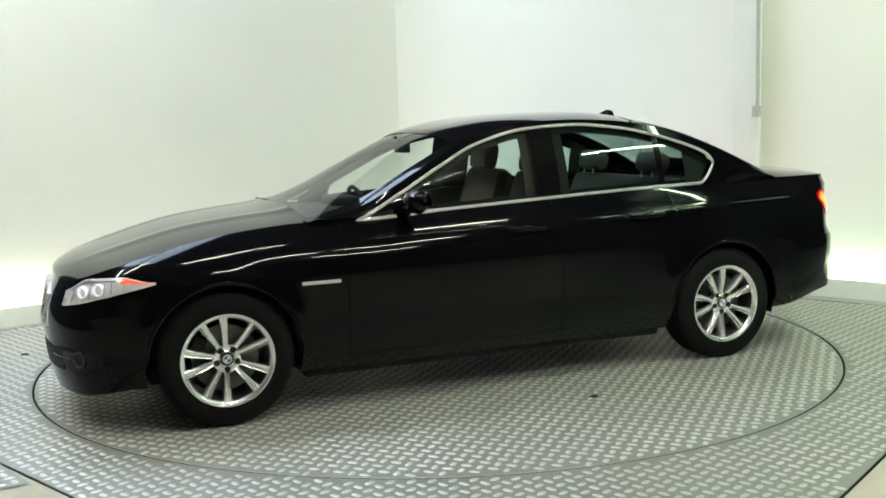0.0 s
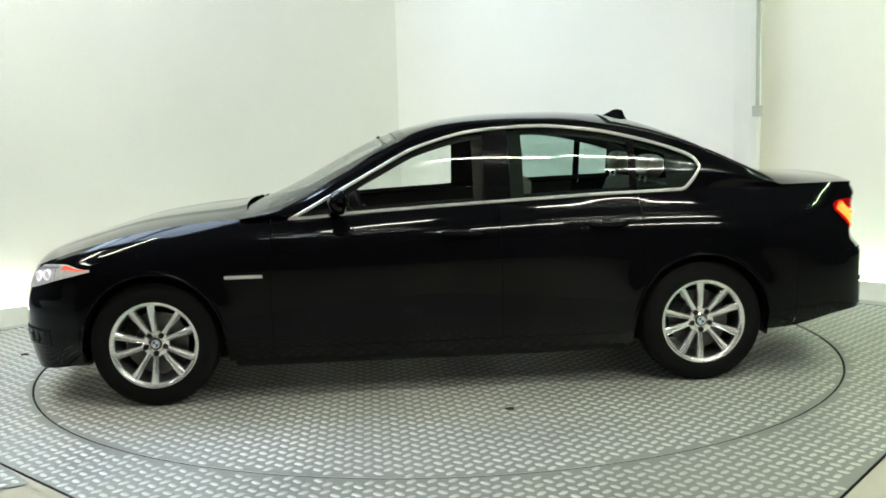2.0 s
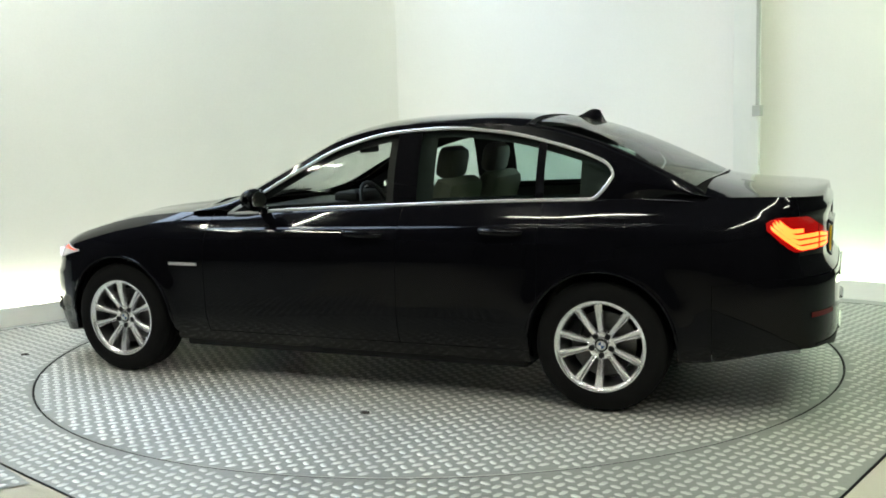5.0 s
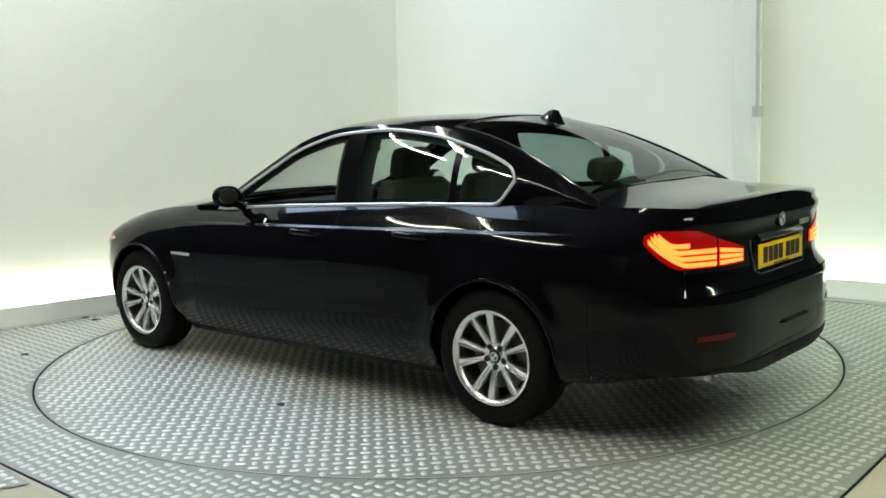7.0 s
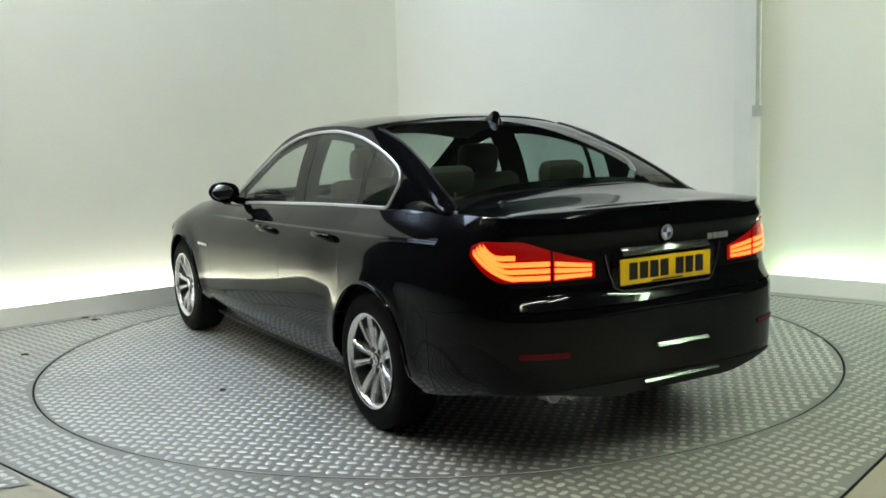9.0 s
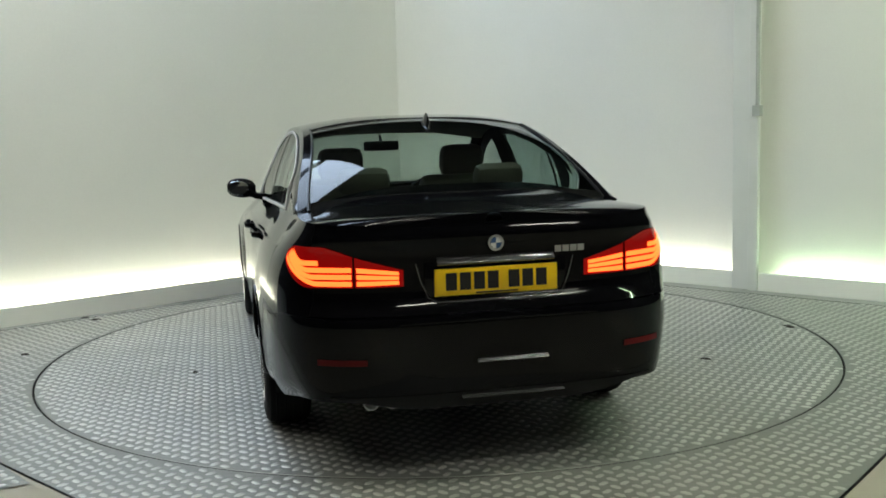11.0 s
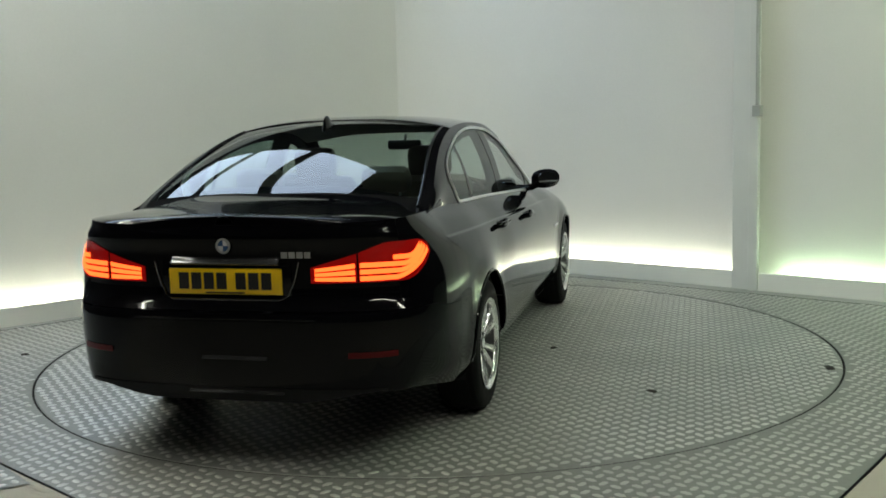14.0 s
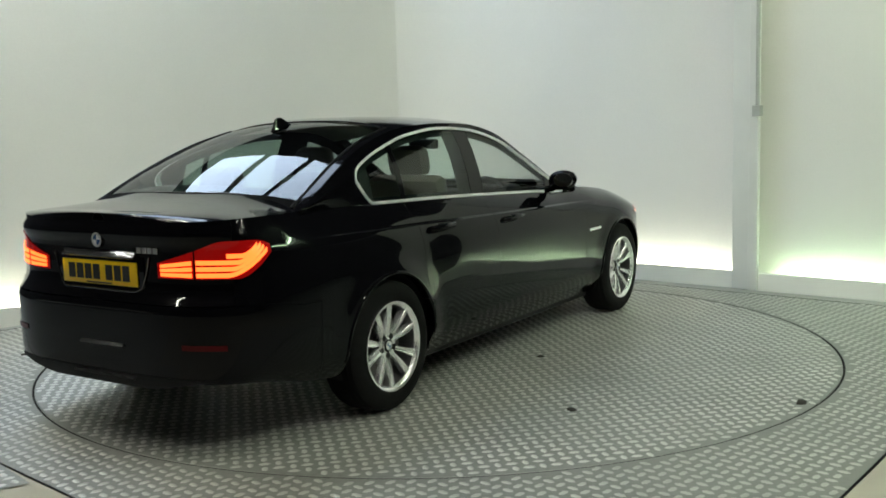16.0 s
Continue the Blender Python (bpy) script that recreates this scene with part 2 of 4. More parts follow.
def platform_corners():
    """Corners of the square steel platform round the disc, anticlockwise from the left."""
    order = [PLATFORM_EDGES[k] for k in (2, 0, 1, 3)]
    out = []
    for (a, p), (b, q) in zip(order, order[1:] + order[:1]):
        a, b = radians(a), radians(b)
        det = math.cos(a) * math.sin(b) - math.sin(a) * math.cos(b)
        out.append(((p * math.sin(b) - q * math.sin(a)) / det, (q * math.cos(a) - p * math.cos(b)) / det))
    return out


def on_platform(x, y, margin=0.0):
    return all(x * math.cos(radians(a)) + y * math.sin(radians(a)) < d - margin for a, d in PLATFORM_EDGES)


def platform_reach(a, margin=0.0):
    """How far the platform reaches from the disc's middle in a direction (radians)."""
    return min((d - margin) / math.cos(a - radians(h)) for h, d in PLATFORM_EDGES if math.cos(a - radians(h)) > 0.05)


STUD_SHAPE = ((-1, 0, 0), (-.5, -1, 0), (.5, -1, 0), (1, 0, 0), (.5, 1, 0), (-.5, 1, 0),
              (-.7, 0, .85), (-.38, -.66, .95), (.38, -.66, .95), (.7, 0, .85), (.38, .66, .95), (-.38, .66, .95))


def stud_faces(k=0):
    return [(k + t, k + (t + 1) % 6, k + 6 + (t + 1) % 6, k + 6 + t) for t in range(6)] + [tuple(k + 6 + t for t in range(6))]


def stud_mesh(name, verts, faces, metal):
    me = bpy.data.meshes.new(name)
    me.from_pydata(verts, [], faces)
    me.materials.append(metal)
    for f in me.polygons:
        f.use_smooth = True
    return me


def tread(parent, inside, reach, near, metal, pitch=0.086):
    """Raised studs of tread plate where inside(x, y) holds, alternating in direction: near ones singly, the rest joined."""
    verts, faces, singles = [], [], []
    rng = random.Random(4)
    half = pitch / 2
    n = int(reach / half) + 1
    L, w = 0.030, 0.0138
    for i in range(-n, n + 1):
        for j in range(-n, n + 1):
            x, y = i * half, j * half
            if (i + j) % 2 or not inside(x, y):
                continue
            turn, h = (45 if i % 2 else -45) + rng.uniform(-4, 4), 0.0042 * rng.uniform(0.75, 1.1)
            if near(x, y) and len(singles) < 300:
                singles.append((x, y, turn))
                continue
            ca, sa = math.cos(radians(turn)), math.sin(radians(turn))
            faces += stud_faces(len(verts))
            verts += [(x + ca * L * u - sa * w * v, y + sa * L * u + ca * w * v, q * h - 0.0005) for u, v, q in STUD_SHAPE]
    rest = new("tread_relief", stud_mesh("tread_relief", verts, faces, metal))
    rest.location.z = max((v.co.z for v in parent.data.vertices), default=0) if parent.data else 0
    if parent.get("kind") == "structure":
        tagged(rest, "worn raised studs of the fixed steel floor plate", "tread plate", kind="stuff")
    else:
        rest.parent = parent
        tagged(rest, kind="stuff")
    one = stud_mesh("tread_stud", [(L * u, w * v, q * 0.0042 - 0.0005) for u, v, q in STUD_SHAPE], stud_faces(), metal)
    for x, y, turn in singles:
        o = new("tread_stud", one)
        o.parent = parent
        o.matrix_local = pose(x, y, 0, 0, 0, turn)


def ground():
    n = 180
    turns = sorted(set(steps(0, 2 * math.pi, n)) | {math.atan2(y, x) % (2 * math.pi) for x, y in platform_corners()})
    at = lambda r, a, z: (r * math.cos(a), r * math.sin(a), z)
    front = lambda a: radians(222) < a < radians(318)
    for name, metal, label, keep in (("floor", CONCRETE, "grey painted concrete floor with dust", lambda a: not front(a)),
                                     ("floor_apron", APRON, "bare beige concrete floor in front of the turntable", front)):
        bm = bmesh.new()
        for a, b in zip(turns, turns[1:]):
            if keep((a + b) / 2):
                add_grid(bm, [[at(r(q), q, 0) for q in (a, b)] for r in (lambda q: platform_reach(q), lambda q: max(3.6, platform_reach(q) + 0.05), lambda q: 30)])
        bmesh.ops.remove_doubles(bm, verts=bm.verts, dist=1e-5)
        structure(name, bm, metal, label)
    # fixed square of tread plate round the disc
    plate = structure("surround", add_grid(bmesh.new(), [[at(DISC_R + GAP_W, a, 0) for a in turns], [at(platform_reach(a, 0.014), a, 0) for a in turns]]), PLATE_STEEL,
                      "fixed square of steel tread plate round the turntable")
    plate["category"] = "floor plate"
    tread(plate, lambda x, y: math.hypot(x, y) > DISC_R + GAP_W + 0.024 and on_platform(x, y, 0.04) and y < 2.6, 4.4, lambda x, y: y < -2.45 and abs(x) < 2.1, STUD)
    # one more plate laid outside the square
    c, u, v = Vector((-1.73, -2.432, 0)), Vector((-0.866, -0.5, 0)), Vector((-0.68, 0.735, 0))
    outer = structure("floor_plate", add_grid(bmesh.new(), [[c + v * 1.5, c], [c + v * 1.5 + u * 0.8, c + u * 0.8], [c + v * 1.5 + u * 0.8 - Vector((0, 0, .02)), c + u * 0.8 - Vector((0, 0, .02))]]), PLATE_STEEL,
                      "steel tread plate laid on the floor beside the square")
    outer["category"] = "floor plate"
    for q in outer.data.vertices:
        q.co.z += 0.006
    n1, n2 = Vector((-0.735, -0.678, 0)), Vector((0.5, -0.866, 0))
    tread(outer, lambda x, y: 2.955 < n1.dot((x, y, 0)) < 3.67 and -1.43 < n2.dot(Vector((x, y, 0)) - c) < -0.02, 4.4, lambda x, y: False, STUD)
    pit = structure("pit", add_grid(bmesh.new(), [[at(platform_reach(a), a, z) for a in turns] for z in (0, -0.06)] + [[at(0.01, a, -0.06) for a in turns]]), DARK,
                    "dark shallow pit under the plates")
    pit["category"] = "pit"


GAP_SHADE = material("black_gap_shade", (0.012, 0.012, 0.012), 0.8, vary=0.3, scale=8, spec=0.1)
DIRT = material("dark_dirt", (0.03, 0.026, 0.02), 0.9, vary=0.3, scale=60, bump=0.4)


def scrap(x, y, r, seed):
    """A flat irregular clod."""
    rng = random.Random(seed)
    bm = bmesh.new()
    ring = [r * rng.uniform(0.6, 1.25) for _ in range(9)]
    rows = [[(x + q * ring[k % 9] * 1.3 * math.cos(2 * math.pi * k / 9), y + q * ring[k % 9] * math.sin(2 * math.pi * k / 9), z) for k in range(10)] for q, z in ((1, 0.0005), (0.8, 0.007), (0.0, 0.010))]
    add_grid(bm, rows)
    bmesh.ops.remove_doubles(bm, verts=bm.verts, dist=1e-5)
    return bm


def make_turntable():
    t = tagged(new("turntable"), "round steel tread plate turntable flush with the floor", "turntable")
    bm = bmesh.new()
    n = 160
    add_grid(bm, [[(r * math.cos(2 * math.pi * i / n), r * math.sin(2 * math.pi * i / n), z) for i in range(n + 1)]
                  for r, z in ((0.0, 0.0), (DISC_R - 0.004, 0.0), (DISC_R, -0.004), (DISC_R, -0.02))])
    bmesh.ops.remove_doubles(bm, verts=bm.verts, dist=1e-6)
    part("disc", bm, DISC_STEEL, t, smooth=False)
    # black ring puts the shade of the open gap into a colour
    part("gap_ring_shade", lathe([(-0.03, DISC_R + 0.001), (-0.0025, DISC_R + 0.001), (-0.0015, DISC_R + 0.004), (-0.0015, DISC_R + 0.009), (-0.03, DISC_R + 0.010)], 180, "z"), GAP_SHADE, t, "black ring standing for the shade in the gap round the disc")
    tread(t, lambda x, y: math.hypot(x, y) < DISC_R - 0.022, DISC_R, lambda x, y: math.hypot(x, y) > 2.1 and y > 0.2, DISC_STUD)
    for k, (x, y) in enumerate(((-0.25, 1.57), (-0.97, -1.43), (-0.32, -2.40), (-0.02, -0.77))):
        part("dirt_clod", scrap(x, y, 0.022 + 0.006 * (k % 3), k), DIRT, t, "small dark clod of dirt")
    return t


def hall():
    """Dark hall round the booth, with roof sheets that let daylight in and hanging lamps."""
    structure("wall_hall_back", box(-9, 9, -12.2, -12, 0, 6), DARK, "dark plain wall of the hall behind the camera")
    structure("wall_hall_west", box(-9.2, -9, -12.2, 9, 0, 6), DARK, "dark plain side wall of the hall")
    structure("wall_hall_east", box(9, 9.2, -12.2, 9, 0, 6), DARK, "dark plain side wall of the hall")
    structure("wall_hall_north", box(-9.2, 9.2, 9, 9.2, 0, 6), DARK, "dark plain end wall of the hall")
    structure("ceiling", box(-9.2, 9.2, -12.2, 9.2, 5.6, 5.7), ROOF_DARK, "dark steel roof of the hall")
    for k in range(3):
        p = tagged(new("roof_light"), "translucent daylit roof sheet between dark beams", "roof light", group="roof lights")
        p.matrix_world = pose(0, 0, 5.56, 0, 0, -45) @ pose(-2.2 - 1.6 * k, -0.98, 0)
        part("sheet", box(-0.70, 0.70, -1.55, 1.55, -0.01, 0.01), SKY_PANEL, p, smooth=False)
        part("frame", box(-0.80, -0.70, -1.62, 1.62, -0.05, 0.03), ROOF_DARK, p, smooth=False)
        part("frame", box(0.70, 0.79, -1.62, 1.62, -0.05, 0.03), ROOF_DARK, p, smooth=False)
    # unseen lamps; number, places and green tint chosen to light walls and floor
    for x, y, turn, lit in ((-4.3, -0.8, 60, TUBE), (-4.6, -2.6, 90, TUBE), (-3.3, -1.0, 40, TUBE), (-0.6, -2.4, 0, TUBE), (1.9, -2.2, 0, TUBE), (4.2, -0.9, -40, TUBE_GREEN), (5.0, -2.4, 90, TUBE_GREEN),
                            (1.2, -4.7, 0, TUBE), (2.8, -4.4, 0, TUBE), (3.6, -6.2, 0, TUBE)):
        l = tagged(new("batten_light"), "white hanging lamp batten with a lit tube", "lamp", group="batten lights")
        l.matrix_world = pose(x, y, 4.3, 0, 0, turn)
        part("housing", box(-0.8, 0.8, -0.05, 0.05, 0.03, 0.09, 0.01), TRIM, l)
        part("tube", tube([(-0.75, 0, 0.0), (0.75, 0, 0.0)], 0.022), lit, l)
        for s in (-0.6, 0.6):
            part("hanger", tube([(s, 0, 0.08), (s, 0, 1.28)], 0.006, 6), ROOF_DARK, l)


TUBE_GREEN = material("lit_greenish_tube", (1, 1, 1), 0.5, emit=(0.70, 1.0, 0.63), power=152)
booth()
ground()
turntable = make_turntable()
for k, (sx, sy) in enumerate(((-2.77, 0.05), (-2.81, 1.32), (-2.70, 1.22))):
    tagged(mesh_object("dirt_clod", scrap(sx, sy, 0.02 + 0.006 * k, 20 + k), DIRT), "small dark clod of dirt on the floor", "dirt", group="dirt clods")
hall()


# ---- the car: x forwards, y to its left, origin between the axles on the ground ----
car = tagged(new("car"), "glossy black four-door saloon car parked on the turntable", "car")
AXLE, HUB_Z, TYRE_R, ARCH_R = 1.484, 0.335, 0.335, 0.376
N_FRONT, N_REAR = 3.15, 4.1
centre_z = soft_curve(0.065, (2.33, .66), (2.28, .745), (2.14, .812), (1.95, .862), (1.57, .962), (1.2, 1.002), (1.05, 1.012), (.83, 1.090), (.46, 1.287), (.10, 1.432), (-.2, 1.493),
                    (-.45, 1.509), (-.77, 1.511), (-.95, 1.499), (-1.285, 1.448), (-1.62, 1.315), (-1.96, 1.146), (-2.13, 1.098), (-2.3, 1.086), (-2.56, 1.074))
top_z = soft_curve(0.05, (2.4, .69), (2.25, .738), (2.1, .79), (1.8, .865), (1.4, .942), (1.0, .972), (.72, .964), (.4, .985), (-.25, 1.015), (-.9, 1.04), (-1.4, 1.052),
                 (-1.8, 1.062), (-2.1, 1.065), (-2.35, 1.068), (-2.5, 1.064), (-2.6, 1.050))
top_in = soft_curve(0.06, (2.4, .10), (2.2, .10), (1.8, .145), (1.4, .17), (1.0, .165), (.72, .14), (-.25, .135), (-1.4, .15), (-1.8, .17), (-2.1, .15), (-2.4, .09), (-2.6, .055))
rail_z = soft_curve(0.06, (1.02, .975), (.74, 1.03), (.5, 1.15), (.28, 1.265), (.03, 1.388), (-.29, 1.45), (-.6, 1.458), (-.92, 1.442), (-1.225, 1.385), (-1.5, 1.292), (-1.8, 1.152), (-2.02, 1.04))
rail_y = soft_curve(0.08, (1.02, .785), (.5, .735), (.03, .665), (-.29, .64), (-.9, .628), (-1.3, .655), (-1.6, .70), (-1.85, .745), (-2.02, .76))
dlo_z = soft_curve(0.008, (.74, .968), (.495, 1.098), (.278, 1.215), (.025, 1.336), (-.29, 1.408), (-.6, 1.424), (-.92, 1.395), (-1.225, 1.326), (-1.406, 1.266), (-1.47, 1.236), (-1.505, 1.205), (-1.518, 1.175))


def plan(s):
    """The car's outline seen from above: s runs 0 (nose) to 1 (fender), 1 to 2 (along the side), 2 to 3 (to the tail's middle)."""
    if s <= 1:
        a = s * math.pi / 2
        return 1.42 + 0.895 * max(math.cos(a), 0) ** (2 / N_FRONT), 0.922 * math.sin(a) ** (2 / N_FRONT)
    if s <= 2:
        return 1.42 - 3.02 * (s - 1), 0.922 + 0.008 * math.sin(math.pi * (s - 1))
    a = (3 - s) * math.pi / 2
    return -1.60 - 0.975 * max(math.cos(a), 0) ** (2 / N_REAR), 0.922 * max(math.sin(a), 0) ** (2 / N_REAR)


def plan_normal(s):
    a, b = plan(max(s - 1e-3, 0)), plan(min(s + 1e-3, 3))
    tx, ty = b[0] - a[0], b[1] - a[1]
    if s < 2e-3:
        return 1.0, 0.0
    if s > 3 - 2e-3:
        return -1.0, 0.0
    n = math.hypot(tx, ty) or 1
    return ty / n, -tx / n


def s_of_x(x):
    """The place on the outline (left half) with that x."""
    if x > 1.42:
        return math.acos(min(((x - 1.42) / 0.895) ** (N_FRONT / 2), 1)) / (math.pi / 2)
    if x >= -1.60:
        return 1 + (1.42 - x) / 3.02
    return 3 - math.acos(min(((-1.60 - x) / 0.975) ** (N_REAR / 2), 1)) / (math.pi / 2)


CREASE0, CREASE1 = 0.895, -0.022


def inset(x, z, nx):
    """How far the skin lies inside the outline at a height."""
    zt, it = top_z(x), top_in(x)
    low = 0.06 * max(0, (0.38 - z) / 0.18) ** 1.4
    t = max(0, (z - 0.66) / (zt - 0.66 + 1e-6))
    side = it * t ** 3.0 + low
    # shoulder crease, rising to the tail, and the hollow above the sill
    zc = CREASE0 + CREASE1 * x
    d = z - zc
    side += 0.012 * smooth01(0.0, 0.012, d) * (1 - smooth01(0.05, 0.18, d)) * smooth01(-2.2, -1.9, x) * (1 - smooth01(0.5, 1.15, x))
    # haunch over the rear wheel, convex lengthwise
    side += (0.010 - 0.019 * math.exp(-((x + 1.58) / 0.42) ** 2)) * smooth01(0.55, 0.78, z) * (1 - smooth01(0.99, 1.05, z)) * smooth01(-0.7, -1.2, x) * smooth01(-2.5, -2.3, x)
    # the bumper's corners draw in towards the ground
    side += 0.045 * smooth01(-1.95, -2.3, x) * max(0, (0.60 - z) / 0.35) ** 1.4
    # flared lips round the wheel openings
    for ax in (AXLE, -AXLE):
        r = math.hypot(x - ax, z - HUB_Z)
        side -= 0.016 * math.exp(-(max(r - ARCH_R, 0) / 0.075) ** 2) * smooth01(HUB_Z - 0.2, HUB_Z + 0.05, z)
    # the doors bulge gently below the middle
    side += 0.010 * (max(0.56 - z, 0) / 0.2) ** 2
    side -= 0.014 * math.exp(-((z - 0.585) / 0.022) ** 2) * smooth01(1.95, 2.1, x)
    # nose: bumper most forward at half height, leaning back above
    front = 0.008 + 0.055 * max(0, (z - 0.50) / 0.2) ** 1.7 + 0.5 * max(0, 0.40 - z) ** 1.7
    # tail: bumper, a step in for the boot lid, a lip at the top
    rear = 0.5 * max(0, 0.42 - z) ** 1.6 + 0.060 * smooth01(0.66, 0.77, z) - 0.016 * smooth01(0.94, 1.0, z) + 0.02 * smooth01(1.005, 1.04, z)
    wf, wr = smooth01(0.25, 0.85, nx), smooth01(0.35, 0.9, -nx)
    return side * (1 - wf) * (1 - wr) + front * wf + rear * wr


def skin(s, z, out=0.0):
    """A point of the car's side skin (left half)."""
    x, y = plan(s)
    nx, ny = plan_normal(s)
    d = inset(x, z, nx) - out
    return (x - nx * d, max(y - ny * d, 0) if 0.02 < s < 2.98 else y, z)


def sill(x):
    """The lower edge of the body."""
    base = 0.215 + 0.055 * smooth01(-1.6, -1.9, x) + 0.075 * smooth01(-1.9, -2.5, x) - 0.03 * smooth01(1.9, 2.2, x)
    for ax in (AXLE, -AXLE):
        d = abs(x - ax)
        if d < ARCH_R:
            base = max(base, HUB_Z + math.sqrt(ARCH_R ** 2 - d * d))
    return base


def flip(rows):
    return [[(x, -y, z) for x, y, z in r] for r in rows]


def skin_rows(ss, lo, hi, n=14, out=0.0, lip=True):
    rows = []
    for s in ss:
        x = plan(s)[0]
        a, b = lo(s, x), hi(s, x)
        zs = steps(a, b, n)
        if n > 45:
            # rows close together along the shoulder crease
            zc = CREASE0 + CREASE1 * x
            zs = sorted(zs + [min(max(zc + q, a), b) for q in (-0.004, 0.0, 0.003, 0.006, 0.009, 0.012, 0.016)])
        row = [skin(s, z, out) for z in zs]
        if lip:
            q = skin(s, a, out - 0.05)
            row.insert(0, q)
        rows.append(row)
    return rows


def xs_fine(x0, x1, step=0.03):
    """Stations from x0 back to x1, close together at the wheel arches."""
    out = set()
    n = max(2, int(abs(x0 - x1) / step))
    out.update(steps(x0, x1, n))
    for ax in (AXLE, -AXLE):
        for k in range(33):
            x = ax + ARCH_R * math.cos(math.pi * k / 32)
            if min(x0, x1) < x < max(x0, x1):
                out.add(x)
    return sorted(out, reverse=True)


def both_sides(name, rows, mat, parent, label="", sharp=40, thick=0.0):
    made = []
    for r in (rows, flip(rows)):
        made.append(part(name, sheet(r, thick), mat, parent, label, sharp=sharp))
    return made


GAP = 0.0025
lid_c = curve_of((-1.80, 1.190), (-1.90, 1.160), (-2.0, 1.134), (-2.1, 1.117), (-2.25, 1.102), (-2.42, 1.090), (-2.56, 1.083))


def body_panels():
    hi_top = lambda s, x: top_z(x)
    lo_sill = lambda s, x: sill(x)
    cut_front = lambda s, x: min(0.665 + 0.05 * smooth01(2.15, 1.85, x), top_z(x))
    # front bumper, wrapped round the nose
    ss = steps(0, s_of_x(1.88), 40)
    half = skin_rows(ss, lo_sill, lambda s, x: cut_front(s, x) - GAP, 40)
    part("front_bumper", sheet(flip(half)[:0:-1] + half), PAINT, car, sharp=55)
    # fenders
    xs = xs_fine(1.88, 0.86)
    both_sides("fender", skin_rows([s_of_x(x) for x in xs], lo_sill, hi_top, 52), PAINT, car)
    # nose panel between bumper and bonnet, round the lamps
    half = skin_rows(steps(0, s_of_x(1.88 + GAP), 40), lambda s, x: cut_front(s, x), hi_top, 10, lip=False)
    part("nose_panel", sheet(flip(half)[:0:-1] + half), PAINT, car, sharp=55)
    # doors
    for x0, x1 in ((0.86 - GAP, -0.375), (-0.375 - GAP, -1.16)):
        xs = xs_fine(x0, x1)
        rows = skin_rows([s_of_x(x) for x in xs], lambda s, x: max(sill(x), 0.285), hi_top, 52)
        for r, side in ((rows, 1), (flip(rows), -1)):
            door = part("door", sheet(r), PAINT, car)
            hx, hz = x1 + 0.20, 0.862 - 0.028 * x1
            door_handle(door, hx, hz, side)
    xs = xs_fine(0.86, -1.16)
    both_sides("sill", skin_rows([s_of_x(x) for x in xs], lo_sill, lambda s, x: max(sill(x) + 0.001, 0.285 - GAP), 5), PAINT, car)
    # rear quarters, over the arch, back to the lamp
    xs = xs_fine(-1.16 - GAP, -2.02)
    both_sides("rear_quarter", skin_rows([s_of_x(x) for x in xs], lo_sill, hi_top, 52), PAINT, car)
    # the quarter's upper end behind the lamp, and above the bumper
    ss = steps(s_of_x(-2.02), s_of_x(-2.43), 12)
    both_sides("quarter_corner", skin_rows(ss, lambda s, x: 0.66 + 0.03 * smooth01(-2.1, -2.3, x), hi_top, 12, lip=False), PAINT, car)
    # rear bumper
    ss = steps(s_of_x(-2.02 - GAP), 3, 40)
    half = skin_rows(ss, lo_sill, lambda s, x: 0.66 + 0.03 * smooth01(-2.1, -2.3, x) - GAP, 16)
    part("rear_bumper", sheet(half + flip(half)[-2::-1]), PAINT, car, sharp=55)
    # boot lid: face and top
    ss = steps(s_of_x(-2.43) + 0.003, 3, 20)
    half = skin_rows(ss, lambda s, x: 0.69 + GAP, hi_top, 16, lip=False)
    lid = part("boot_lid", sheet(half + flip(half)[-2::-1]), PAINT, car, sharp=50)
    top = []
    for s in steps(s_of_x(-1.86), 2.999, 34):
        x, y, z = skin(s, top_z(plan(s)[0]))
        ye = max(y, 0.002)
        cz = lid_c(x)
        top.append([(x + 0.0, ye * w, z + (cz - z) * (1 - abs(w) ** 3.2) + 0.004 * smooth01(-2.40, -2.48, x) * (1 - w ** 4)) for w in steps(1, -1, 28)])
    part("lid_top", sheet(top), PAINT, lid)
    # bonnet
    rows = []
    for s in steps(0.02, s_of_x(0.98), 44):
        x, y, z = skin(s, top_z(plan(s)[0]))
        cz = max(centre_z(x), z)
        rows.append([(x + 0.06 * (1 - w * w) * smooth01(1.5, 1.0, x), y * w, z + (cz - z) * (1 - abs(w) ** 2.6)
                      + 0.008 * math.exp(-((abs(y * w) - 0.36 - 0.08 * (1.6 - x)) / 0.05) ** 2) * smooth01(2.2, 1.9, x)) for w in steps(1, -1, 40)])
    part("bonnet", sheet(rows), PAINT, car, sharp=60)
    # cowl under the windscreen with wiper arms
    rows = [[(x + 0.06 * (1 - w * w), 0.75 * w, z + 0.03 * (1 - w * w)) for w in steps(1, -1, 20)] for x, z in ((1.06, .955), (0.98, .962), (0.86, .975))]
    part("cowl", sheet(rows), PLASTIC, car)
    for y0, y1 in ((0.55, -0.05), (0.0, -0.6)):
        part("wiper", tube([(1.03, y0, 0.992), (0.99, (y0 + y1) / 2, 1.018), (1.0, y1, 1.014)], 0.007, 6), PLASTIC, car)
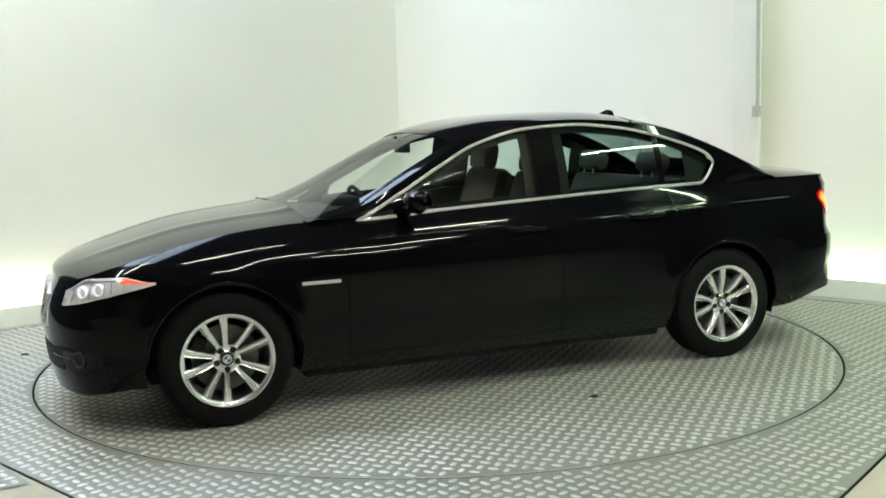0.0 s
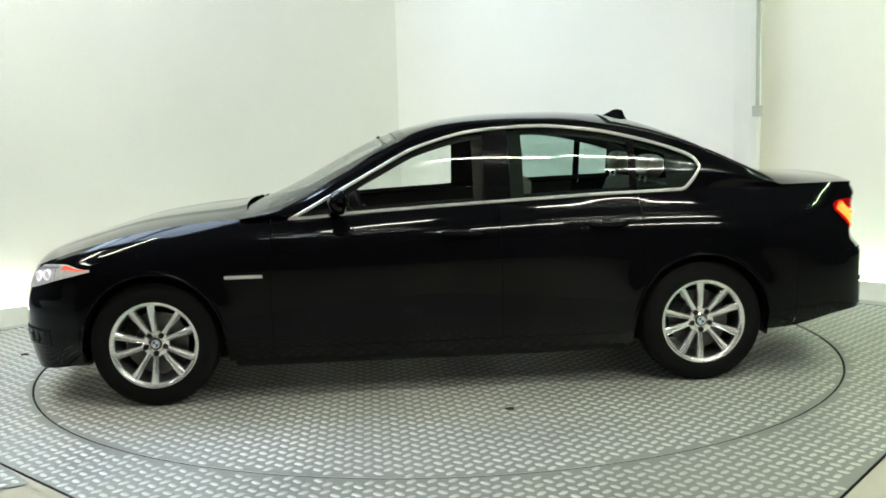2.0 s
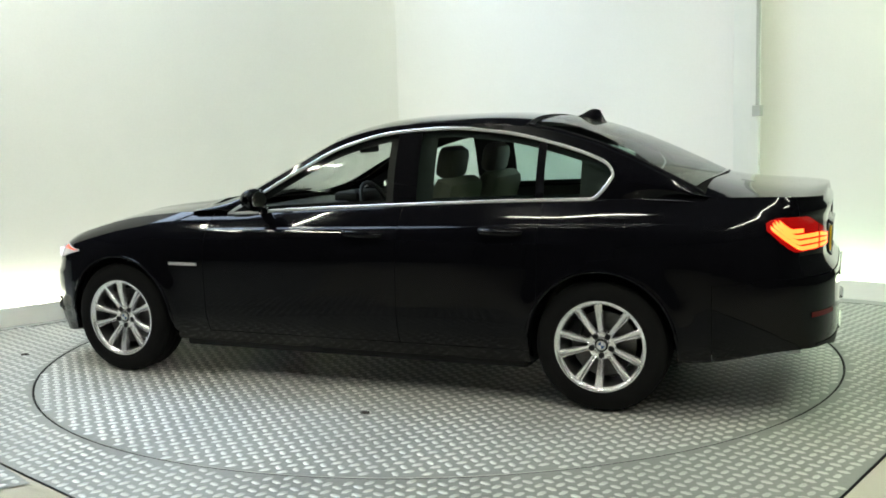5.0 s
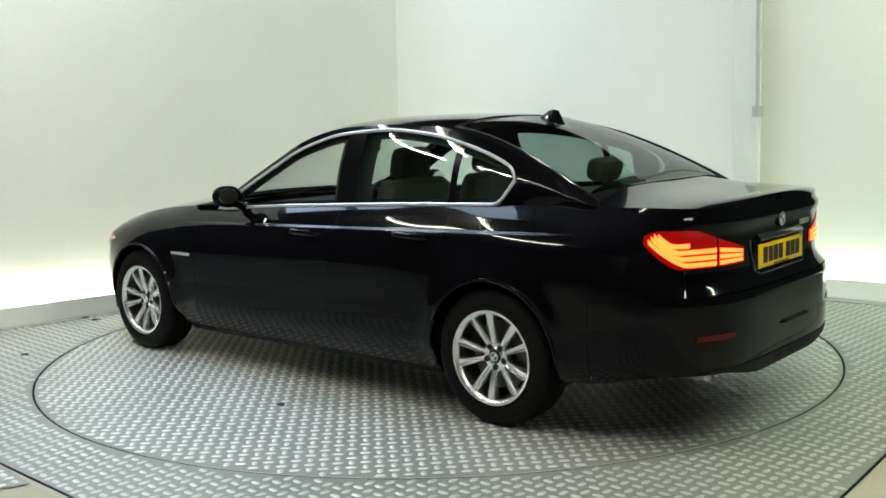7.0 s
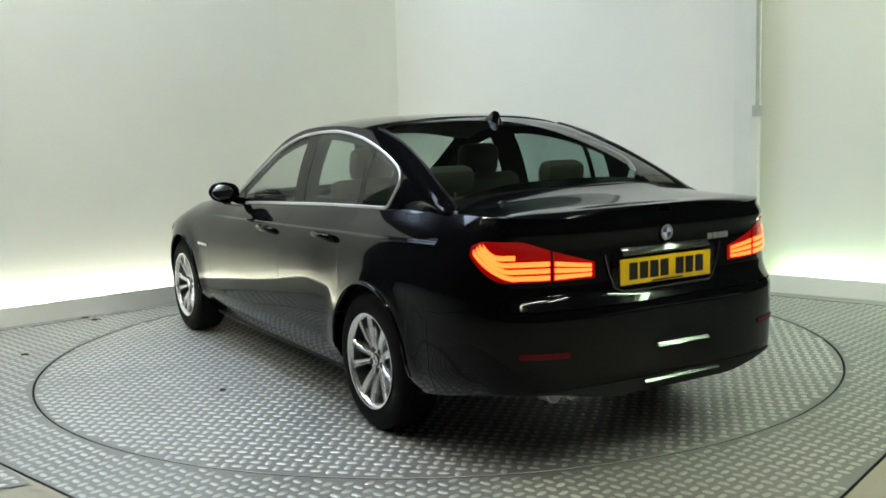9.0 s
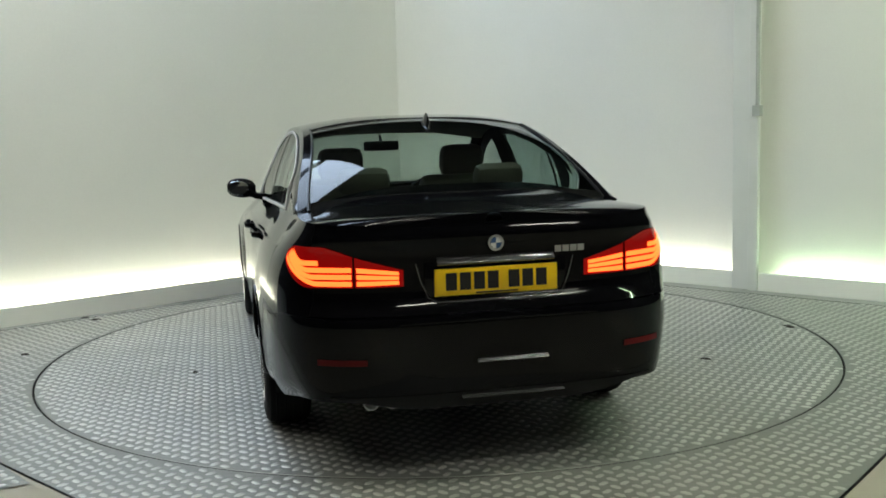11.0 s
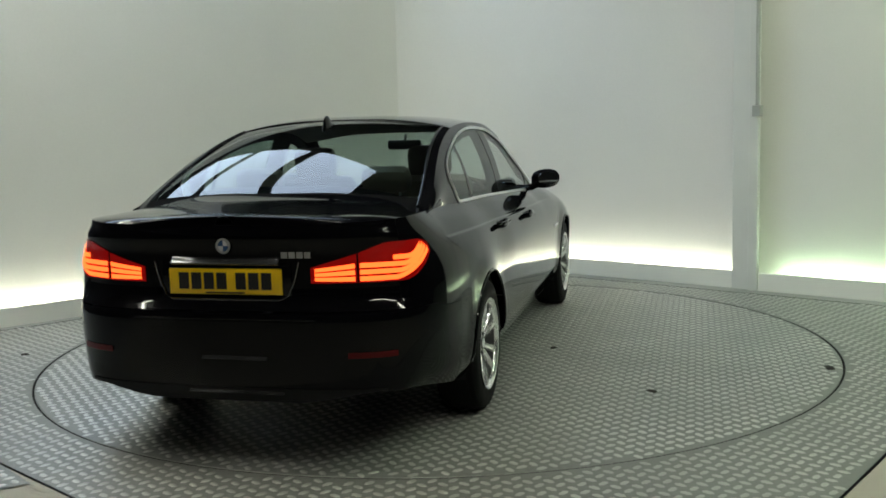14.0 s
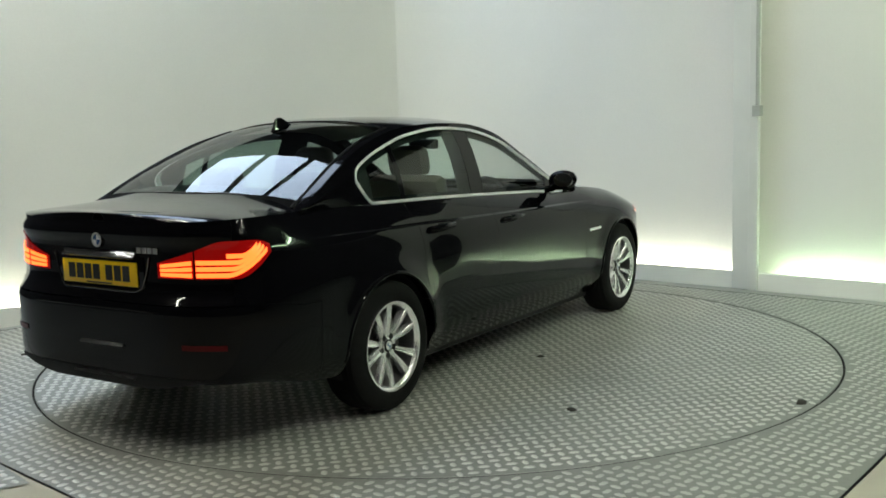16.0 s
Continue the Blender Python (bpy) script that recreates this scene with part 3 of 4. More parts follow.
    # dark inner shell, added to block light through the panel gaps, and floor pan
    rows = skin_rows(steps(0.03, 2.97, 120), lambda s, x: max(sill(x) + 0.03, 0.24), lambda s, x: top_z(x) - 0.03, 8, out=-0.045, lip=False)
    both_sides("inner_shell", rows, PLASTIC, car)
    part("floor_pan", box(-1.72, 1.9, -0.62, 0.62, 0.18, 0.26, 0.02), PLASTIC, car)
    part("floor_pan", box(-1.08, 1.08, -0.82, 0.82, 0.17, 0.26, 0.02), PLASTIC, car)
    part("bulkhead", box(0.90, 0.96, -0.78, 0.78, 0.24, 0.95), PLASTIC, car, smooth=False)
    part("rear_shelf", box(-2.05, -1.45, -0.72, 0.72, 0.90, 1.03, 0.02), LINING_DARK, car)
    for ax in (AXLE, -AXLE):
        for side in (1, -1):
            rows = []
            for k in range(25):
                a = math.pi * (k / 24 * 1.16 - 0.08)
                rows.append([(ax + (ARCH_R + 0.012) * math.cos(a), side * y, HUB_Z + (ARCH_R + 0.012) * math.sin(a)) for y in (0.885, 0.56, 0.56)])
                rows[-1][2] = (ax, side * 0.56, HUB_Z)
            part("wheel_arch_liner", sheet(rows), PLASTIC, car)
            path = []
            for k in range(33):
                a = math.pi * k / 32
                x, z = ax + (ARCH_R + 0.004) * math.cos(a), HUB_Z + (ARCH_R + 0.004) * math.sin(a)
                path.append((x, side * (skin(s_of_x(x), z)[1] - 0.001), z))
            part("arch_lip", tube(path, 0.009, 8), PAINT, car)


def door_handle(door, x, z, side):
    y = skin(s_of_x(x), z)[1]
    part("handle", tube([(x - 0.11, side * (y + 0.004), z - 0.002), (x - 0.09, side * (y + 0.030), z), (x, side * (y + 0.036), z + 0.002), (x + 0.09, side * (y + 0.030), z + 0.004),
                         (x + 0.11, side * (y + 0.004), z + 0.004)], 0.016, 10, 0.8), PAINT, door, "body-coloured pull handle")
    part("handle_recess", lathe([(0, 0.0), (0.002, 0.04), (0.004, 0.05)], 24, "y", pose(x, side * (y + 0.001), z - 0.004) @ Matrix.Diagonal((1.2, side * 0.6, 0.5, 1))), PLASTIC, door)


SEAL = material("polished_black_seal", (0.01, 0.01, 0.012), 0.3, coat=0.15, spec=0.1)
LINING_DARK = material("dark_shelf_cloth", (0.022, 0.021, 0.02), 0.9, vary=0.15, scale=20, bump=0.2)


def belt(x):
    s = s_of_x(x)
    return skin(s, top_z(x))


def side_y(x, z):
    """Half-width of the cabin's side at a height above the belt."""
    bx, by, bz = belt(x)
    rz, ry = rail_z(x), rail_y(x)
    f = min(max((z - bz) / max(rz - bz, 0.02), 0), 1)
    return by + (ry - by) * f + 0.022 * math.sin(math.pi * f)


def side_sheet(xs, lo, hi, n=8, off=0.0):
    rows = []
    for x in xs:
        a, b = lo(x), hi(x)
        rows.append([(x, side_y(x, a + (b - a) * k / n) + off, a + (b - a) * k / n) for k in range(n + 1)])
    return rows


REAR_EDGE = curve_of((1.05, -1.395), (1.10, -1.455), (1.15, -1.512))


def dlo_low(x):
    """Lower edge of the side glass, with the kink at the tail."""
    b = top_z(x) + 0.004
    if x < -1.415:
        return max(b, 1.056 + 0.115 * min((-1.415 - x) / 0.103, 1) ** 1.5)
    return b


def upper(u, w, lift=0.0):
    """A point of windscreen, roof or rear glass: u is the x of its edge, w from -1 to 1 across."""
    bow = 0.10 * smooth01(0.1, 0.9, u) - 0.07 * smooth01(-1.1, -1.8, u) + 0.05 * smooth01(0.35, 0.0, u) * smooth01(-0.6, 0.0, u)
    x = u + bow * (1 - w * w)
    ez, ey = rail_z(u), rail_y(u)
    cz = centre_z(x)
    return (x, ey * w, ez + (cz - ez) * (1 - abs(w) ** (2.1 + 0.9 * smooth01(-1.25, -0.95, u) * smooth01(0.25, 0.0, u))) + lift - 0.010 * smooth01(-1.88, -2.0, u))


def screen_sheet(u0, u1, half, lift):
    """A smoothly curved pane in the opening from u0 to u1: a low-order surface through the opening's shape."""
    mid, span = (u0 + u1) / 2, (u1 - u0) / 2
    terms = lambda u, w: [u ** i * w ** j for i in range(4) for j in (0, 2, 4) if i + j < 6]
    grid = [(u, w) for u in steps(u0, u1, 20) for w in steps(0, half, 12)]
    a = np.array([terms((u - mid) / span, w) for u, w in grid])
    pts = np.array([[upper(u, w, lift)[0], upper(u, w, lift)[2]] for u, w in grid])
    fit = np.linalg.lstsq(a, pts, rcond=None)[0]
    rows = []
    for u in steps(u0, u1, 28):
        rows.append([])
        for w in steps(half, -half, 28):
            x, z = np.array(terms((u - mid) / span, abs(w))) @ fit
            rows[-1].append((float(x), upper(u, w)[1], float(z)))
    return sheet(rows)


def cabin():
    # roof skin and the pillars beside the screens
    rows = [[upper(u, w) for w in steps(1, -1, 30)] for u in steps(0.10, -1.02, 30)]
    part("roof", sheet(rows), PAINT, car)
    for u0, u1, a, name in ((1.02, 0.10, 0.90, "a_pillar"), (-1.02, -2.02, 0.935, "c_pillar")):
        rows = [[upper(u, w) for w in steps(1, a, 4)] for u in steps(u0, u1, 24)]
        both_sides(name, rows, PAINT, car)
    # header seals, windscreen and rear glass
    screen = part("windscreen", screen_sheet(0.98, 0.10, 0.90, -0.003), GLASS, car, "clear windscreen")
    rear = part("rear_window", screen_sheet(-1.02, -1.93, 0.935, -0.003), GLASS_REAR, car, "tinted rear window")
    for w in (0.932, -0.932):
        part("window_seal", tube([upper(u, w, 0.002) for u in steps(-1.03, -1.95, 24)], 0.0065, 8), SEAL, rear)
    rows = [[upper(u, w, 0.001) for w in steps(0.935, -0.935, 24)] for u in steps(-1.90, -1.96, 3)]
    part("window_band", sheet(rows), FRIT, rear)
    rows = [[upper(u, w, 0.001) for w in steps(0.935, -0.935, 24)] for u in steps(-1.024, -1.06, 3)]
    part("window_band", sheet(rows), FRIT, rear)
    rows = [[upper(u, w, 0.001) for w in steps(0.90, -0.90, 24)] for u in steps(0.15, 0.09, 3)]
    part("window_band", sheet(rows), GLOSS_BLACK, screen)
    # strip between side glass and roof rail; solid quarter behind the glass
    xs = sorted(set(steps(1.02, -1.517, 80)), reverse=True)
    both_sides("roof_rail", side_sheet(xs, lambda x: max(dlo_z(x), top_z(x)) if x < 0.74 else top_z(x), lambda x: max(rail_z(x), top_z(x) + 0.002), 4), PAINT, car)
    xs = steps(-1.517, -2.02, 16)
    both_sides("c_pillar_side", side_sheet(xs, lambda x: top_z(x), lambda x: max(rail_z(x), top_z(x) + 0.001), 8), PAINT, car)
    xs = steps(-1.41, -1.517, 10)
    both_sides("quarter_corner", side_sheet(xs, lambda x: top_z(x), dlo_low, 3), PAINT, car)
    # side glass and black posts
    for x0, x1, name in ((0.70, -0.315, "side_window"), (-0.445, -1.12, "rear_side_window"), (-1.155, -1.514, "quarter_window")):
        both_sides(name, side_sheet(steps(x0, x1, 26), dlo_low, lambda x: max(dlo_z(x), dlo_low(x) + 0.001), 8, -0.006), GLASS if x0 > 0 else GLASS_TINT, car)
    both_sides("b_pillar", side_sheet(steps(-0.31, -0.45, 3), dlo_low, dlo_z, 6, -0.004), GLOSS_BLACK, car)
    both_sides("window_post", side_sheet(steps(-1.115, -1.16, 2), dlo_low, dlo_z, 6, -0.004), GLOSS_BLACK, car)
    both_sides("mirror_sail", side_sheet(steps(0.74, 0.50, 6), dlo_low, lambda x: max(dlo_z(x), dlo_low(x) + 0.001), 4, -0.002), GLOSS_BLACK, car)
    # door frames and pillar linings inside
    both_sides("door_frame", side_sheet(steps(0.62, -1.50, 40), lambda x: max(dlo_z(x) - 0.045, dlo_low(x) + 0.002), lambda x: dlo_z(x) + 0.012, 3, -0.028), PLASTIC, car)
    both_sides("b_pillar_lining", side_sheet(steps(-0.25, -0.53, 4), lambda x: top_z(x), lambda x: dlo_z(x), 6, -0.045), LINING_DARK, car)
    both_sides("c_pillar_lining", side_sheet(steps(-1.34, -1.516, 6), lambda x: dlo_low(x), lambda x: dlo_z(x) + 0.01, 6, -0.05), LINING_DARK, car)
    both_sides("door_top", side_sheet(steps(0.70, -1.40, 20), lambda x: top_z(x) - 0.002, lambda x: top_z(x) + 0.028, 2, -0.06), PLASTIC, car)
    # bright surround of the side glass
    loop = [(x, top_z(x) + 0.004) for x in steps(0.76, -1.41, 40)]
    loop += [(x, dlo_low(x) + 0.002) for x in steps(-1.42, -1.517, 9)]
    loop += [(x, dlo_z(x) + 0.004) for x in steps(-1.515, -1.45, 6)] + [(x, dlo_z(x) + 0.004) for x in steps(-1.43, 0.72, 50)]
    for side in (1, -1):
        path = [(x, side * (side_y(x, z) + 0.004), z) for x, z in loop]
        part("window_trim", tube(path, 0.0088, 8, 0.6, closed=True), CHROME, car, "bright chrome window surround")
    # aerial fin
    bm = add_grid(bmesh.new(), [[(-1.155 - 0.165 * t + 0.03 * h, 0.024 * w * (1 - 0.85 * h) * math.sin(math.pi * min(t * 0.93 + 0.06, 1)) ** 0.6,
                                  centre_z(-1.155 - 0.165 * t) - 0.012 + h * 0.078 * (0.2 + 0.8 * smooth01(0.0, 0.75, t)) * (1 - smooth01(0.93, 1.05, t) * 0.6)) for h, w in
                                 ((0, 1), (.4, 1), (.8, 1), (1, 0), (.8, -1), (.4, -1), (0, -1))] for t in steps(0, 1, 12)])
    part("aerial_fin", bm, PAINT, car)


def mirrors():
    for side in (1, -1):
        rows = []
        for k in range(13):
            t = k / 12
            a = math.pi * t
            r = max(math.sin(a), 0.02) ** 0.26
            rows.append([(0.47 + (0.075 if math.cos(b) > 0 else 0.03) * math.cos(b) * r, side * (0.835 + 0.19 * t), 1.052 + 0.066 * math.sin(b) * r + 0.012 * t) for b in steps(0, 2 * math.pi, 20)])
        m = part("door_mirror", sheet(rows), PAINT, car, "black door mirror housing")
        part("mirror_glass", lathe([(0, 0.0), (0.003, 0.05), (0.0, 0.052)], 28, "y", pose(0.432, side * 0.955, 1.062, 0, 0, 90) @ Matrix.Diagonal((1.35, 1, 0.9, 1))), MIRROR, m)
        part("mirror_foot", tube([(0.52, side * 0.765, 0.985), (0.50, side * 0.83, 1.0), (0.48, side * 0.90, 1.03)], 0.024, 10, 1.5), PAINT, m)


def wheel_at(x, side):
    w = new("wheel")
    w.parent = car
    w.matrix_local = pose(x, side * 0.816, HUB_Z, 0, 0, 0 if side > 0 else 180)
    w["label"] = "silver ten-spoke alloy wheel with black tyre"
    prof = [(-.095, .225), (-.106, .25), (-.108, .285), (-.102, .315), (-.088, .330), (-.04, .3355), (.04, .3355), (.088, .330), (.102, .315), (.109, .285), (.110, .25), (.104, .234), (.095, .222)]
    tyre = part("tyre", lathe(prof, 72), RUBBER, w, "black road tyre")
    bm = bmesh.new()
    for y in (-0.06, -0.02, 0.02, 0.06):
        add_lathe(bm, [(y - 0.004, .3345), (y - 0.003, .3372), (y + 0.003, .3372), (y + 0.004, .3345)], 72)
    part("tread_groove", bm, RUBBER, tyre)
    rim = part("rim", lathe([(.094, .2235), (.106, .2315), (.112, .2315), (.112, .225), (.104, .214), (.09, .208)], 72), ALLOY, w)
    part("barrel", lathe([(.09, .208), (.03, .198), (-.09, .20), (-.10, .225)], 48), ALLOY_IN, w)
    part("brake_disc", lathe([(-.02, .06), (.018, .065), (.02, .07), (.02, .165), (.0, .165), (-.0, .07)], 40), STEEL, w)
    part("hub_backing", lathe([(.03, .0), (.03, .07), (-.02, .07)], 24), ALLOY_IN, w)
    part("caliper", box(-0.06, 0.06, -0.03, 0.05, 0.115, 0.185, 0.015, pose(0, 0, 0, 0, 65, 0)), PLASTIC, w)
    # spokes in pairs, wider at the rim
    for k in range(10):
        a = (k // 2) * 72 + (15.0 if k % 2 else -15.0) + 18
        bm = bmesh.new()
        rows = []
        for t in steps(0, 1, 8):
            r = 0.045 + (0.218 - 0.045) * t
            hw = 0.0125 + 0.0095 * t ** 1.5
            h = 0.064 + 0.036 * t ** 0.8 + 0.006 * math.sin(math.pi * t)
            rows.append([(hw * u, h + q, r) for u, q in ((-1, -.04), (-1, -.006), (-.7, 0), (-.2, -.005), (.2, -.005), (.7, 0), (1, -.006), (1, -.04), (-1, -.04))])
        add_grid(bm, rows)
        bmesh.ops.remove_doubles(bm, verts=bm.verts, dist=1e-5)
        bmesh.ops.transform(bm, matrix=pose(0, 0, 0, 0, a, 0), verts=bm.verts)
        part("spoke", bm, ALLOY, w)
    hub = part("hub", lathe([(.045, .074), (.066, .070), (.070, .062), (.066, .044), (.070, .038), (.072, .034)], 40), ALLOY, w)
    cap = part("hub_cap", lathe([(.071, .0345), (.075, .032), (.076, .0)], 32), GLOSS_BLACK, w, "round centre cap with a blue and white emblem")
    emblem(cap, pose(0, 0.0765, 0), 0.024)
    # bolt holes are closed black discs, their inner shade put into the colour
    for k in range(5):
        a = radians(k * 72 + 54)
        part("bolt_hole", lathe([(.0705, .0), (.0712, .0150), (.066, .0160)], 14, "y", pose(0.053 * math.cos(a), 0.0, 0.053 * math.sin(a))), PLASTIC, hub)
    return w


def emblem(parent, m, r):
    """A plain round emblem: bright ring, quarters in blue and white."""
    part("emblem_ring", lathe([(0, r * 0.72), (0.002, r * 0.74), (0.002, r * 0.98), (0, r)], 32, "y", m), DARK_SILVER, parent)
    for k in range(4):
        bm = bmesh.new()
        mid = bm.verts.new((0, 0.0012, 0))
        arc = [bm.verts.new((r * .7 * math.cos(radians(a)), 0.0012, r * .7 * math.sin(radians(a)))) for a in steps(90 * k, 90 * k + 90, 6)]
        for a, b in zip(arc, arc[1:]):
            bm.faces.new((mid, a, b))
        bmesh.ops.transform(bm, matrix=m, verts=bm.verts)
        part("emblem_quarter", bm, BADGE_WHITE if k % 2 else BADGE_BLUE, parent, smooth=False)


def skin_patch(ss, lo, hi, n=6, out=0.004):
    return [[skin(s, lo(s) + (hi(s) - lo(s)) * k / n, out) for k in range(n + 1)] for s in ss]


def s_of_rear_y(y):
    a = math.asin(min((y / 0.922) ** (N_REAR / 2), 1))
    return 3 - a / (math.pi / 2)


def tail_lamps():
    tip, split, end = s_of_x(-2.27), s_of_rear_y(0.60), s_of_rear_y(0.39)
    f = lambda s: (s - tip) / (end - tip)
    across = lambda s: min(max((plan(s)[1] - 0.39) / 0.21, 0), 1.6)
    low = lambda s: 0.806 + 0.11 * max(0, 1 - f(s) / 0.30) ** 1.6
    high = lambda s: 0.872 + 0.058 * across(s) + 0.008 * smooth01(0.9, 1.6, across(s)) - 0.022 * max(0, 1 - f(s) / 0.14) ** 2
    for side in (1, -1):
        turn = (lambda r: r) if side > 0 else flip
        lamp = part("tail_lamp", sheet(turn(skin_patch(steps(tip, split - 0.004, 16), low, high, 10))), RED_DARK, car, "lit red tail lamp")
        inner = part("boot_lamp", sheet(turn(skin_patch(steps(split + 0.004, end, 10), low, high, 8))), RED_DARK, car, "lit red lamp on the boot lid")
        # glowing bars: level by the boot, sweeping up to the outer tip
        for k in range(4):
            w = 0.0098
            run = 0.40 - 0.045 * k
            fan = lambda s, k=k: 0.823 + k * (0.0175 + 0.0105 * min(across(s), 1))
            lift = lambda s, k=k, run=run: fan(s) + 0.125 * max(0, 1 - f(s) / run) ** 1.7
            ss = [s for s in steps(tip, split - 0.010, 60) if lift(s) < high(s) - 0.014 and f(s) > 0.03]
            if k == 3:
                ss = [s for s in ss if f(s) < 0.42]
            if len(ss) > 2:
                part("light_bar", sheet(turn(skin_patch(ss, lambda s: lift(s) - w, lambda s: lift(s) + w, 2, 0.008))), RED_GLOW, lamp)
            if k < 3:
                thin = lambda s: 0.0068 + 0.003 * min(across(s), 1)
                rows = skin_patch(steps(split + 0.012, end - 0.012, 10), lambda s: fan(s) - thin(s), lambda s: fan(s) + thin(s), 2, 0.008)
                part("light_bar", sheet(turn(rows)), RED_GLOW, inner)
        rows = skin_patch(steps(s_of_rear_y(0.74), s_of_rear_y(0.55), 8), lambda s: 0.497, lambda s: 0.522, 2, 0.004)
        part("rear_reflector", sheet(turn(rows)), RED_REFLECT, car, "red bumper reflector")


def tail_details():
    y_face = lambda z: skin(3, z)[0]
    # plate recess, plate and its characters as plain bars
    recess = part("plate_recess", box(-0.30, 0.30, -0.002, 0.004, -0.075, 0.080, 0.002, pose(y_face(.81) - 0.001, 0, 0.815, 0, 0, -90)), GLOSS_BLACK, car)
    # rim drawn as a metal line for the light its edge catches
    rim = [(-0.335, 0.895), (-0.315, 0.82), (-0.285, 0.752), (-0.25, 0.735), (0.25, 0.735), (0.285, 0.752), (0.315, 0.82), (0.335, 0.895)]
    part("recess_rim", tube([(skin(s_of_rear_y(abs(y)), z, 0.003)[0], y, z) for y, z in rim], 0.0045, 8), BRIGHT_BLACK, recess)
    plate = part("number_plate", box(-0.262, 0.262, -0.004, 0.004, -0.056, 0.056, 0.003, pose(y_face(.81) - 0.010, 0, 0.813, 0, 0, -90)), PLATE, car, "yellow rear number plate with plain dark bars")
    x = -0.215
    for k in range(7):
        if k == 4:
            x += 0.030
        part("bar", box(x, x + 0.046, -0.0012, 0.0012, -0.036, 0.036, 0.0, pose(y_face(.81) - 0.0152, 0, 0.815, 0, 0, -90)), PLATE_INK, plate, smooth=False)
        x += 0.059
    part("dealer_strip", box(-0.09, 0.09, -0.001, 0.001, -0.052, -0.045, 0.0, pose(y_face(.81) - 0.0152, 0, 0.813, 0, 0, -90)), PLATE_INK, plate, smooth=False)
    # handle strip over the plate, metal for glints, emblem and model lettering as bars
    part("boot_grip", box(-0.25, 0.25, -0.008, 0.006, 0.0, 0.045, 0.003, pose(y_face(.9) - 0.020, 0, 0.886, 0, 0, -90) @ pose(0, 0, 0, -47, 0, 0)), BRIGHT_BLACK, car)
    disc = part("boot_emblem", lathe([(0, .0), (0.006, .0), (0.006, .034), (0.0, .037)], 36, "y", pose(y_face(.965) - 0.001, 0, 0.965, 0, 0, 90)), GLOSS_BLACK, car, "round blue and white emblem")
    emblem(disc, pose(y_face(.965) - 0.0075, 0, 0.965, 0, 0, 90), 0.034)
    for k in range(4):
        yy = -0.272 - 0.034 * k
        xx = skin(s_of_rear_y(-yy), 0.925)[0]
        part("model_mark", box(-0.014, 0.014, -0.002, 0.002, -0.013, 0.013, 0.001, pose(xx - 0.002, yy, 0.925, 0, 0, -90)), DARK_SILVER, car, "small bright model mark", smooth=False)
    # lower bumper: black insert, ledges with glints put in as metal, exhausts, tow cover
    rows = []
    for s in steps(s_of_rear_y(0.70), 3, 20):
        base = 0.302 + 0.05 * smooth01(0.30, 0.70, plan(s)[1])
        rows.append([(*skin(s, base + (0.365 - base) * k / 4, 0.003)[:2], base + (0.365 - base) * k / 4) for k in range(5)])
    part("diffuser", sheet(rows + flip(rows)[-2::-1]), PLASTIC, car)
    for y in (0.52, 0.43):
        part("exhaust_tip", lathe([(-0.14, .026), (0.0, .029), (0.004, .031), (0.004, .035), (-0.14, .033)], 24, "y", pose(-2.40, y, 0.305, 0, 0, 90)), CHROME, car)
    for z, hw in ((0.500, 0.15), (0.352, 0.22)):
        rows = [[(skin(s_of_rear_y(max(abs(y), 0.001)), z + dz, q)[0], y, z + dz) for dz, q in ((-0.018, 0.001), (-0.013, 0.013), (-0.012, 0.0155), (-0.005, 0.0075), (0.001, 0.0005))] for y in steps(-hw - 0.05, hw - 0.05, 20)]
        part("bumper_ledge", sheet(rows), LEDGE, car, sharp=30)
    part("bumper_step", box(-0.42, 0.42, -0.004, 0.006, -0.004, 0.004, 0.002, pose(skin(3, .655)[0] - 0.001, 0, 0.66, 0, 0, -90)), GLOSS_BLACK, car)


def s_front(y):
    return math.asin(min((y / 0.922) ** (N_FRONT / 2), 1)) / (math.pi / 2)


